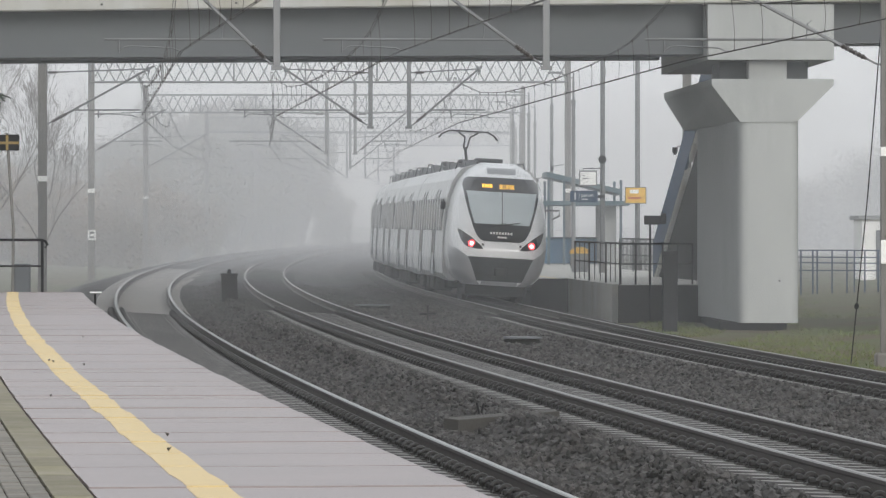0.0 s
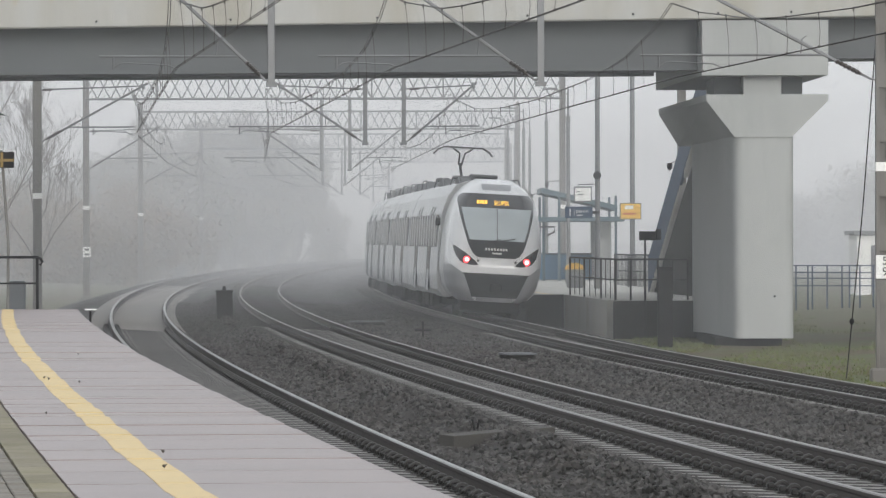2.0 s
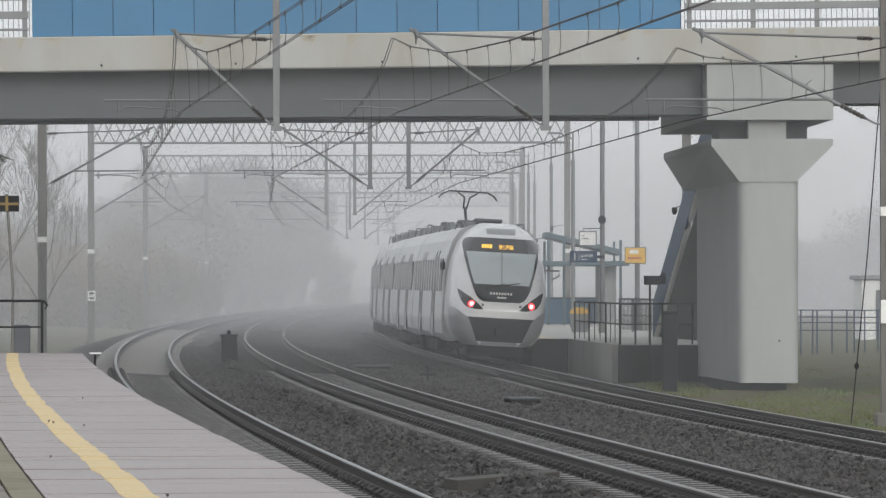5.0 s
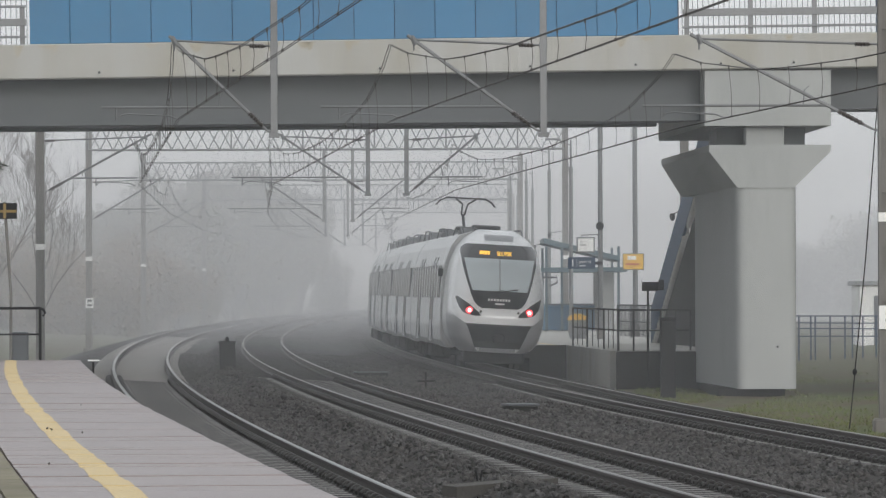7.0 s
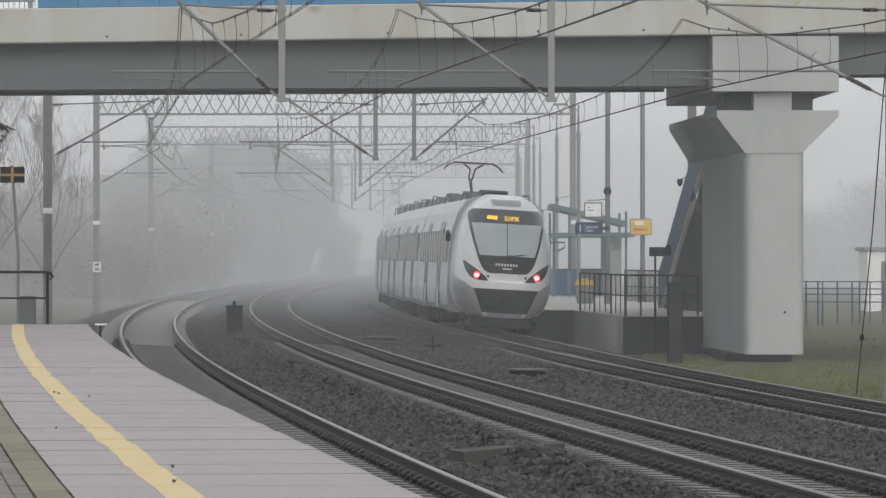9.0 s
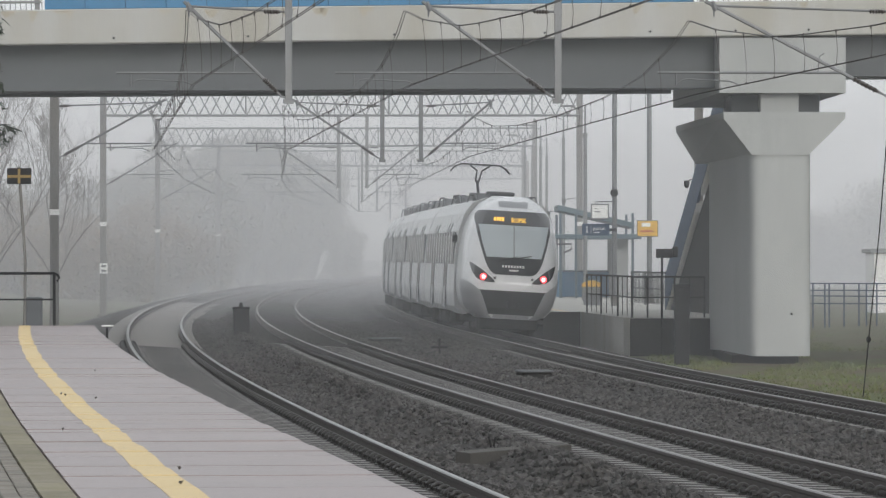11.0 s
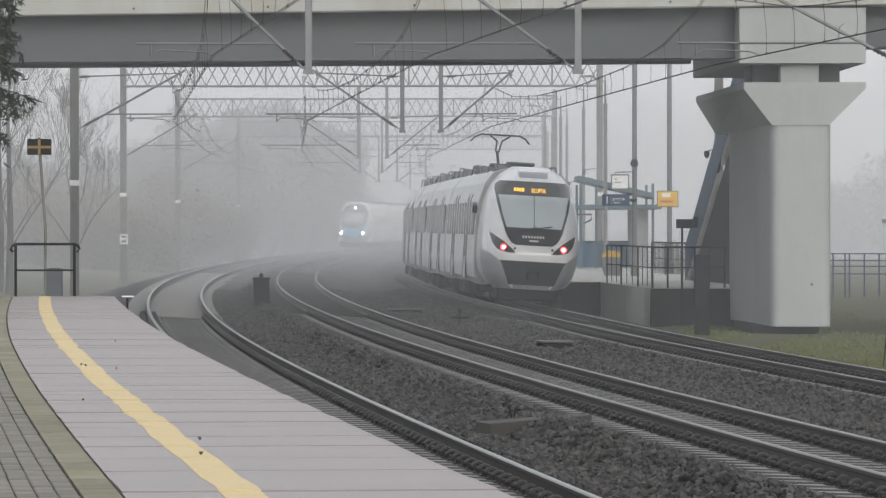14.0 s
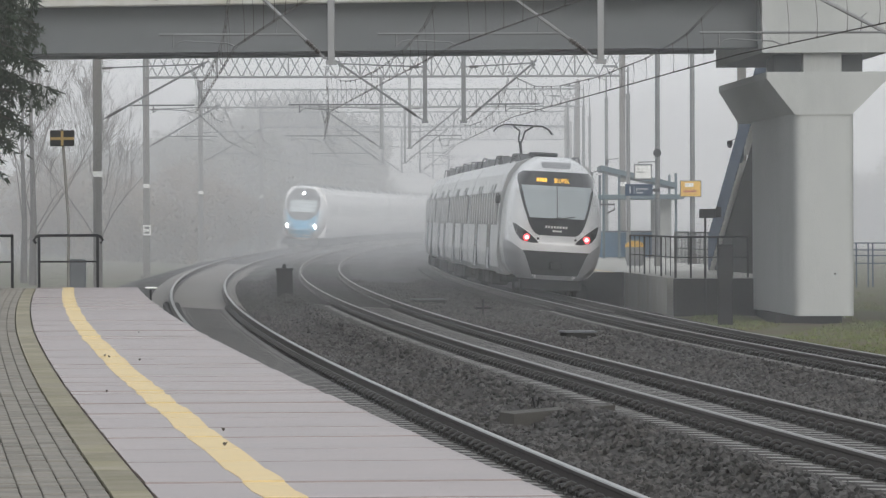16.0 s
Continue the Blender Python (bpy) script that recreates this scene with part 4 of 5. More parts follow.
def fast_train():
    t = thing("express_train", "white high speed train with a pale blue nose and lit headlights", "train")
    nose = Nose([(0.62, 0.6), (0.75, 0.85), (1.0, 1.12), (1.4, 1.33), (2.0, 1.42), (2.7, 1.4), (3.2, 1.25), (3.6, 1.02), (3.9, 0.72), (4.05, 0.4)],
                [(0.62, 0.7), (0.9, 0.2), (1.2, 0.0), (1.6, 0.25), (2.0, 0.8), (2.8, 2.2), (3.4, 3.2), (3.8, 4.2), (4.05, 5.2)], 6.5, 2.5)
    part("nose", nose.shell(lin(0.62, 4.05, 40), 40), TRAIN_WHITE, t, "white streamlined cab", smooth=True)
    blue = table([(0.72, 0.7), (1.0, 1.0), (1.4, 1.2), (2.0, 1.3), (2.5, 1.32)])
    part("nose_panel", nose.panel(lambda z: -blue(z), blue, lin(0.74, 2.5, 16), 0.012, 0.03, 18), PALE_BLUE, t, "pale blue nose panel")
    dark = table([(1.82, 0.3), (1.95, 0.6), (2.2, 0.9), (2.6, 1.08), (3.1, 1.08), (3.5, 0.92), (3.8, 0.66), (3.92, 0.4)])
    part("front_mask", nose.panel(lambda z: -dark(z), dark, lin(1.84, 3.9, 24), 0.02, 0.03, 20), ROOF_GREY, t, "dark front mask")
    part("windscreen", nose.panel(lambda z: -0.86, lambda z: 0.86, lin(2.36, 3.15, 10), 0.03, 0.02, 18), SCREEN, t, "windscreen with the sky's reflection in its pale colour")
    for x, z, r in ((-0.875, 1.46, 0.14), (0.875, 1.46, 0.14), (0.0, 3.55, 0.12)):
        y = nose.y(x, z) - 0.1
        part("headlight", Shape().tube([(x, y, z), (x, y + 0.12, z)], r, 16), HEADLIGHT, t, "bright white headlight")
    part("skirt_line", nose.panel(lambda z: -0.8, lambda z: 0.8, lin(1.22, 1.27, 2), 0.02, 0.02, 12), TRAIN_GREY, t)
    part("underframe", Shape().box(-1.15, 1.15, 1.2, 6.5, 0.25, 0.62, 0.05), UNDER_AND_SHADE, t)
    bogie(t, 4.0, None)
    cars = []
    for i in range(8):
        length = 19.5 if i == 0 else 25.5
        h = length / 2
        car = part("car", hull(-h, h - 0.5, -0.2), TRAIN_WHITE, t, "white car body")
        for sd in (-1, 1):
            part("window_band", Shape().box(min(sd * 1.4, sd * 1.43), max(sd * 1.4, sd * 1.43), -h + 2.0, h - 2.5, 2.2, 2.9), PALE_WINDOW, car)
        part("lower_band", Shape().box(-1.43, 1.43, -h + 0.5, h - 1, 0.72, 1.0), TRAIN_GREY, car)
        part("underframe", Shape().box(-1.15, 1.15, -h + 0.2, h - 0.5, 0.2, 0.78, 0.05), UNDER_AND_SHADE, car)
        r = Shape()
        for c in (-h * 0.6, h * 0.1, h * 0.5):
            r.prism([(-0.9, 3.95), (0.9, 3.95), (0.7, 4.22), (-0.7, 4.22)], c, c + h * 0.28)
        part("roof_fairing", r, ROOF_GREY, car)
        bogie(car, -h + 3.0, None)
        bogie(car, h - 3.5, None)
        cars.append((car, (6.5 if i == 0 else 26.0 + 25.5 * (i - 1)) + h))
    return t, cars


def shift(y, along):
    """The depth reached when going along metres of track onward from depth y."""
    n = 12
    for _ in range(n):
        y += along / n / math.hypot(1, slope(y))
    return y


def motions(train, cars):
    walk(train, [(t, frame_at(y, 0)) for t, y in FAST_ROWS])
    for car, back in cars:
        walk(car, [(t, frame_at(y, 0).inverted() @ frame_at(shift(y, back), 0)) for t, y in FAST_ROWS])


def fog_banks():
    for name, y0, y1, d in (("clear_air_haze", -60, 98, 0.0005), ("thin_fog", 98.5, 165, 0.0026), ("thick_fog", 165.5, 760, 0.0045)):
        f = new(name, Shape().box(-42, 42, y0, y1, -0.9, 15).mesh(name, fog(name, d)))
        tagged(f, "grey morning fog lying over the station", "fog", kind="structure")


ground()
ballast()
track(*TRACKS[0], "curved railway track beside the paved platform")
track(*TRACKS[1], "curved middle railway track on concrete sleepers")
track(*TRACKS[2], "curved railway track on which the white train stands")
bridge()
for row in PORTALS:
    portal(*row)
wires()
white_train()
express, express_cars = fast_train()
fog_banks()


# ---- things beside the tracks ----
def railing(points, height, bars, label, base, mat, mids=(0.5,), hook=False):
    """A tube railing along points of (x, y)."""
    t = thing("railing", label, "railing")
    pts = [Vector((x, y, base + height)) for x, y in points]
    top = [*pts]
    if hook:
        for end, ref in ((0, 1), (-1, -2)):
            d = (pts[end] - pts[ref]).normalized()
            bend = [pts[end] + d * 0.06 + Vector((0, 0, -0.03)), pts[end] + d * 0.1 + Vector((0, 0, -0.09)), pts[end] + d * 0.05 + Vector((0, 0, -0.15))]
            top = [*reversed(bend), *top] if end == 0 else [*top, *bend]
    part("top_rail", Shape().tube(top, 0.026, 7), mat, t)
    for m in mids:
        part("middle_rail", Shape().tube([p - Vector((0, 0, height * (1 - m))) for p in pts], 0.02, 6), mat, t)
    for p in pts:
        part("post", Shape().box(p.x - 0.025, p.x + 0.025, p.y - 0.025, p.y + 0.025, base, p.z), mat, t)
    if bars:
        for a, b in zip(pts, pts[1:]):
            n = max(1, round((b - a).length / bars))
            for i in range(1, n):
                c = a.lerp(b, i / n)
                part("bar", Shape().box(c.x - 0.012, c.x + 0.012, c.y - 0.012, c.y + 0.012, base + 0.05, c.z), mat, t)
    return t


def left_end():
    railing([(-8.6, 95.6), (-7.5, 95.6)], 0.98, 0, "dark tube railing with curled ends at the platform's end", PLAT, DARK, hook=True)
    railing([(-11.0, 88.6), (-10.2, 92.0), (-9.1, 95.6)], 0.98, 0, "dark tube railing along the platform's back edge", PLAT, DARK)
    t = thing("signal_post", "thin post with a black board and yellow cross", "signal", at=pose(-8.12, 96.3, 0))
    part("pole", Shape().tube([(0, 0, -0.7), (0.02, 0, 2.0), (-0.1, 0, 3.75)], 0.028, 7), MAST, t)
    bd = part("board", Shape().box(-0.32, 0.14, -0.07, -0.04, 3.42, 3.72, 0.01), DARK, t, "black board with a yellow cross")
    part("cross", Shape().box(-0.32, 0.14, -0.078, -0.071, 3.54, 3.59).box(-0.115, -0.065, -0.079, -0.0715, 3.43, 3.71), material("dull_yellow", (0.25, 0.17, 0.05), 0.7), bd)
    t = thing("cable_cabinet", "small grey steel cabinet behind the railing", "cabinet", at=pose(-8.02, 97.4, 0))
    part("body", Shape().box(-0.15, 0.15, -0.12, 0.12, 0.2, 1.28, 0.02), GIRDER, t)
    part("leg", Shape().box(-0.06, 0.06, -0.06, 0.06, -0.7, 0.2), DARK, t)
    t = thing("edge_marker", "white marker plate at the platform corner", "marker", at=pose(-6.55, 96.2, 0))
    part("plate", Shape().box(-0.1, 0.12, -0.03, 0.03, 0.735, 0.765, 0.005), WHITE, t)
    part("stake", Shape().box(-0.02, 0.02, -0.02, 0.02, -0.7, 0.72), DARK, t)


def track_things():
    t = thing("track_box", "dark rusted trackside box between two tracks", "box", at=pose(-5.82, 139, 0, 0, 0, 5))
    part("body", Shape().prism([(-0.2, -0.4), (0.24, -0.4), (0.21, 0.62), (-0.21, 0.62)], -0.2, 0.2), DARK, t)
    part("lid", Shape().box(-0.24, 0.24, -0.23, 0.23, 0.62, 0.67, 0.02), DARK, t)
    part("knob", Shape().lathe((0, 0, 0.66), (0, 0, 0.79), [0.05, 0.055, 0.03]), DARK, t)
    t = thing("concrete_plank", "weathered concrete plank lying tilted in the ballast", "plank", at=pose(0.56, 56.8, -0.16, 3, -2.5, 38))
    part("plank", Shape().box(-0.6, 0.85, -0.13, 0.13, -0.14, 0.09, 0.006), PLANK, t)
    part("stub", Shape().tube([(-0.2, 0, 0.12), (-0.22, 0.02, 0.24)], 0.012, 5), DARK, t)
    part("stub", Shape().tube([(-0.15, 0.02, 0.12), (-0.12, 0.02, 0.23)], 0.012, 5), DARK, t)
    t = thing("cross_marker", "small dark iron cross marker in the ballast", "marker", at=pose(-0.37, 123, -0.55))
    part("stake", Shape().box(-0.025, 0.025, -0.02, 0.02, 0, 0.62), DARK, t)
    part("bar", Shape().box(-0.2, 0.2, -0.021, 0.019, 0.38, 0.43), DARK, t)
    for x, y, w in ((-1.9, 139, 0.42), (1.55, 100, 0.3)):
        t = thing("cable_box", "low flat dark cable box sunk in the ballast", "box", at=pose(x, y, -0.55, 0, 0, 12))
        part("body", Shape().box(-w, w, -0.3, 0.3, 0, 0.34, 0.03), UNDER_AND_SHADE, t)
        part("lid", Shape().box(-w - 0.02, w + 0.02, -0.32, 0.32, 0.34, 0.38, 0.01), GIRDER, t)
    t = thing("guy_wire", "thin stay wire with a small weight", "wire")
    part("wire", Shape().tube([(7.75, 97, -0.6), (8.0, 96.2, 2.6), (8.22, 95.2, 6.4)], 0.012, 5), DARK, t)
    part("weight", Shape().lathe((7.83, 96.75, 0.42), (7.835, 96.72, 0.54), [0.02, 0.045, 0.045, 0.02]), DARK, t)


RP = 0.4


def right_platform():
    p = thing("platform_far", "station platform with a pale concrete side wall", "platform", kind="structure")
    for a, b, o0, o1 in ((150, 330, 1.75, 9.0), (136, 149.98, 2.85, 7.2)):
        rows = ys(a, b, 2)
        vs, fs = sweep([(o0, -0.75), (o1, -0.75), (o1, RP), (o0, RP)], rows, TRACKS[2][0], 0, False)
        n = len(vs)
        # the long body's dark colour is the shade below its overhanging edge
        part("platform_body", mesh("platform_body", vs, fs + [(3, 2, 1, 0), (n - 4, n - 3, n - 2, n - 1)], UNDER_AND_SHADE if a == 150 else FASCIA), None, p)
        vs, fs = sweep([(o0, RP), (o1, RP), (o1, RP + 0.003), (o0, RP + 0.003)], rows, TRACKS[2][0], 0, False)
        part("platform_top", mesh("platform_top", vs, fs, FASCIA), None, p)
    vs, fs = sweep([(2.4, RP + 0.002), (2.55, RP + 0.002), (2.55, RP + 0.008), (2.4, RP + 0.008)], ys(150, 330, 3), TRACKS[2][0], 0, False)
    part("yellow_stripe", mesh("yellow_stripe", vs, fs, YELLOW), None, p)
    vs, fs = sweep([(1.62, RP - 0.1), (2.1, RP - 0.1), (2.1, RP + 0.006), (1.62, RP + 0.006)], ys(150, 330, 3), TRACKS[2][0], 0, False)
    part("edge_slab", mesh("edge_slab", vs, fs, KERB), None, p)
    # a near-black sheet set before the pale platform end
    part("end_wall", Shape().box(4.66, 7.6, 135.6, 135.95, -0.75, RP - 0.01), UNDER_AND_SHADE, p, "dark end wall")
    railing([(3.85, 149.0), (4.15, 145.0), (4.48, 140.5), (4.72, 136.2)], 1.1, 1.35, "dark barred railing along the platform's ramp", RP, DARK, hook=True)
    railing([(4.74, 136.4), (5.15, 136.6), (5.9, 137.2), (6.7, 137.2)], 1.09, 0.42, "dark barred railing across the platform's end", RP, DARK)
    railing([(6.05, 175.0), (6.4, 172.0), (7.0, 166.0)], 1.1, 0.3, "dark railing beside the station stairs", RP, DARK)
    for x, y, h, w in ((6.7, 176, 9.5, 0.09), (5.25, 168, 8.6, 0.085), (4.85, 190, 7.6, 0.08), (4.85, 228, 8.3, 0.08), (4.95, 275, 8.4, 0.08), (4.2, 250, 8.4, 0.08), (4.6, 305, 8.6, 0.08), (3.6, 262, 8.2, 0.08)):
        t = thing("lamp_pole", "tall grey concrete lamp pole on the platform", "lamp pole", group="platform lamp poles", at=pose(x, y, 0))
        part("shaft", Shape().lathe((0, 0, RP), (0, 0, h - 1.1), [w, w * 0.9], 8), STEEL, t)
        part("tip", Shape().lathe((0, 0, h - 1.1), (0, 0, h), [w * 0.6, w * 0.4], 8), STEEL, t)
        part("collar", Shape().lathe((0, 0, h - 1.2), (0, 0, h - 1.0), [w * 1.1, w * 1.1], 8), STEEL, t)
        part("foot", Shape().box(-w * 1.5, w * 1.5, -w * 1.5, w * 1.5, RP - 0.02, RP + 0.35, 0.02), MAST, t)
        part("lamp_arm", Shape().tube([(0, 0, h - 0.2), (-0.5, 0, h)], 0.025, 5), STEEL, t)
        part("lamp_head", Shape().box(-0.95, -0.4, -0.1, 0.1, h - 0.02, h + 0.06, 0.02), STEEL, t)
    t = thing("loudspeaker", "round dark loudspeaker on a pole", "loudspeaker", at=pose(5.25, 167.85, 4.12))
    part("horn", Shape().lathe((-0.02, 0.0, 0), (-0.02, -0.22, 0), [0.07, 0.1, 0.14, 0.14]), DARK, t)
    part("bracket", Shape().tube([(-0.02, 0.06, 0), (-0.02, 0.02, 0)], 0.05, 6), DARK, t)
    # signs
    t = thing("info_panel", "square timetable panel hanging from an arm", "sign", at=pose(4.76, 167.7, 0))
    f = part("frame", Shape().box(-0.3, 0.3, -0.05, 0.05, 3.24, 3.76, 0.02), STEEL, t)
    part("face", Shape().box(-0.255, 0.255, -0.058, -0.052, 3.29, 3.71), WHITE, f, "white panel face")
    part("print_bar", Shape().box(-0.18, 0.02, -0.062, -0.059, 3.48, 3.51), GIRDER, f)
    part("print_bar", Shape().box(-0.18, -0.1, -0.062, -0.059, 3.58, 3.61), GIRDER, f)
    part("arm", Shape().tube([(-0.15, 0, 3.76), (-0.15, 0, 3.82), (0.48, 0.26, 3.84)], 0.015, 5), DARK, t)
    t = thing("platform_sign", "navy platform sign with the words 1 peron", "sign", at=pose(4.62, 167.9, 0))
    f = part("board", Shape().box(-0.44, 0.46, -0.03, 0.03, 2.72, 3.1, 0.01), DARKBLUE, t, "navy board")
    words("1", 0.34, pose(-0.28, -0.034, 2.9, 90), WHITE, "numeral", f)
    words("peron", 0.17, pose(0.12, -0.034, 2.95, 90), WHITE, "word", f)
    part("divider", Shape().box(-0.15, -0.14, -0.035, -0.031, 2.78, 3.04), WHITE, f)
    part("print_bar", Shape().box(-0.06, 0.14, -0.035, -0.031, 2.8, 2.83), WHITE, f)
    part("bracket", Shape().box(0.46, 0.7, -0.02, 0.12, 2.85, 2.95), DARK, t)
    t = thing("yellow_notice", "yellow notice board with a dark frame on a pole", "sign", at=pose(6.63, 175.87, 0))
    f = part("frame", Shape().box(-0.37, 0.37, -0.04, 0.04, 2.7, 3.27, 0.01), MAST, t)
    part("face", Shape().box(-0.34, 0.34, -0.048, -0.042, 2.73, 3.24), SIGN_YELLOW, f, "yellow sign face")
    part("print_bar", Shape().box(-0.2, 0.1, -0.053, -0.049, 3.05, 3.18), WHITE, f)
    part("print_bar", Shape().box(-0.26, 0.2, -0.053, -0.049, 2.86, 2.93), material("red_print", (0.5, 0.1, 0.03), 0.6), f)
    t = thing("signal_board", "dark back of a board on a thin pole", "signal", at=pose(5.48, 135.2, 0))
    part("pole", Shape().tube([(0, 0, -0.7), (0, 0, 2.2)], 0.03, 7), DARK, t)
    part("board", Shape().box(-0.16, 0.28, -0.05, -0.02, 2.0, 2.24, 0.01), DARK, t)
    part("lamp", Shape().box(0.28, 0.42, -0.1, 0.08, 2.02, 2.3, 0.02), DARK, t)
    # its black includes the shade at the bridge
    t = thing("dark_pillar", "dark steel pillar with the bridge's shade in its colour", "pillar", at=pose(5.55, 125, 0))
    part("shaft", Shape().box(-0.18, 0.18, -0.18, 0.18, -0.8, 1.3, 0.02), DARK, t)
    part("cap", Shape().box(-0.2, 0.2, -0.2, 0.2, 1.3, 1.36, 0.01), DARK, t)
    # shelter
    t = thing("shelter", "platform shelter with a sloping teal steel roof", "shelter")
    part("upper_roof", Shape().prism([(4.0, 4.02), (6.95, 3.32), (6.95, 3.12), (4.0, 3.82)], 198, 206), TEAL, t, "sloping teal roof")
    part("lower_roof", Shape().box(3.8, 7.2, 197, 207, 2.7, 2.88, 0.02), TEAL, t)
    part("wall", Shape().box(6.15, 6.75, 199, 206, RP, 2.7), CONCRETE, t)
    for x, y in ((4.1, 198.2), (4.1, 205.8), (4.7, 198.2), (6.9, 198.2), (6.9, 205.8)):
        part("post", Shape().box(x - 0.05, x + 0.05, y - 0.05, y + 0.05, RP, 3.7), TEAL, t)
    part("gutter", Shape().tube([(3.9, 197.6, 2.5), (4.5, 197.6, 2.5), (4.5, 197.6, 2.3), (4.2, 197.6, 2.15)], 0.04, 6), DARK, t)
    t = thing("container", "blue steel container on the platform", "container", at=pose(4.8, 205, RP))
    part("body", Shape().box(-0.75, 1.9, -0.5, 0.5, 0, 1.0, 0.03), BLUE, t)
    part("lid", Shape().box(-0.78, 1.93, -0.52, 0.52, 1.0, 1.06, 0.02), DARKBLUE, t)
    t = thing("grit_bin", "yellow lidded grit bin on the platform", "bin", at=pose(4.55, 170, RP))
    part("body", Shape().prism([(-0.26, 0), (0.26, 0), (0.32, 0.4), (-0.32, 0.4)], -0.25, 0.25), STEEL, t)
    part("lid", Shape().prism([(-0.34, 0.62), (-0.3, 0.74), (-0.12, 0.83), (0.12, 0.83), (0.3, 0.74), (0.34, 0.62)], -0.28, 0.28), SIGN_YELLOW, t, "domed yellow lid")
    part("front", Shape().box(-0.3, 0.3, -0.26, 0.26, 0.4, 0.62), STEEL, t)
    for x, y, z in ((6.83, 150.5, 4.15), (4.58, 214.9, 4.3), (4.18, 227.9, 3.9)):
        t = thing("cctv_camera", "small dark dome camera on a bracket", "camera", at=pose(x, y, z))
        part("dome", Shape().lathe((0, 0, 0.12), (0, 0, -0.1), [0.075, 0.085, 0.075, 0.03]), DARK, t)
        part("bracket", Shape().tube([(0, 0, 0.1), (0.2 if y < 200 else 0.5, 0.05, 0.18)], 0.015, 5), DARK, t)


def stairs():
    t = thing("station_stairs", "steel stairs with dark blue side panels up to the bridge", "stairs")
    n = 34
    y0, y1, x0, x1, z1 = 156.0, 141.6, 6.41, 7.45, 6.2
    for i in range(n):
        u, v = i / n, (i + 1) / n
        if 0.55 < u < 0.6:
            continue
        z = RP + (z1 - RP) * v
        x = x0 + (x1 - x0) * u
        ya, yb = y0 + (y1 - y0) * u, y0 + (y1 - y0) * v
        part("step", Shape().box(x + 0.03, x + 2.0, yb, ya, z - 0.36, z), FASCIA, t)
    for dx, wide in ((0.0, 0.08), (2.0, 0.08)):
        vs = []
        for u in (0.0, 0.56, 0.6, 1.0):
            y, x, z = y0 + (y1 - y0) * u, x0 + (x1 - x0) * u + dx, RP + (z1 - RP) * u
            vs += [(x, y, z - 0.06), (x + wide, y, z - 0.06), (x + wide, y, z + 1.05), (x, y, z + 1.05)]
        fs = [(4 * k + i, 4 * k + (i + 1) % 4, 4 * k + 4 + (i + 1) % 4, 4 * k + 4 + i) for k in range(3) for i in range(4)] + [(3, 2, 1, 0), (12, 13, 14, 15)]
        part("side_panel", Shape().add(vs, fs), DARKBLUE, t, "dark blue steel side panel")
    for y, x in ((148.5, 6.95), (142.2, 7.2)):
        for dx in (0.3, 1.7):
            top = RP + (z1 - RP) * (y0 - y) / (y0 - y1) - 0.3
            part("column", Shape().box(x + dx - 0.15, x + dx + 0.15, y - 0.15, y + 0.15, -0.75, top), DARK, t)
    # added infill: its near-black stands for the shaded space below the flight
    vs = [(x0 + (x1 - x0) * (y0 - y) / (y0 - y1) + d, y, z) for d in (0.1, 0.2) for y, z in ((y0 - 0.6, RP - 0.02), (y1 - 0.4, RP - 0.02), (y1 - 0.4, z1 - 0.3))]
    part("under_flight_shade", Shape().add(vs, [(0, 1, 2), (5, 4, 3), (0, 3, 4, 1), (1, 4, 5, 2), (2, 5, 3, 0)]), UNDER_AND_SHADE, t, "added dark infill for the shade below the flight")
    # dark sheet that closes the view behind the flight
    part("back_wall", Shape().box(6.9, 9.2, 156.2, 156.4, -0.75, 2.9), GIRDER, t, "dark sheet closing the space under the stairs")
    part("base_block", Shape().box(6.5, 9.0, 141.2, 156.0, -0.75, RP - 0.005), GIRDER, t)


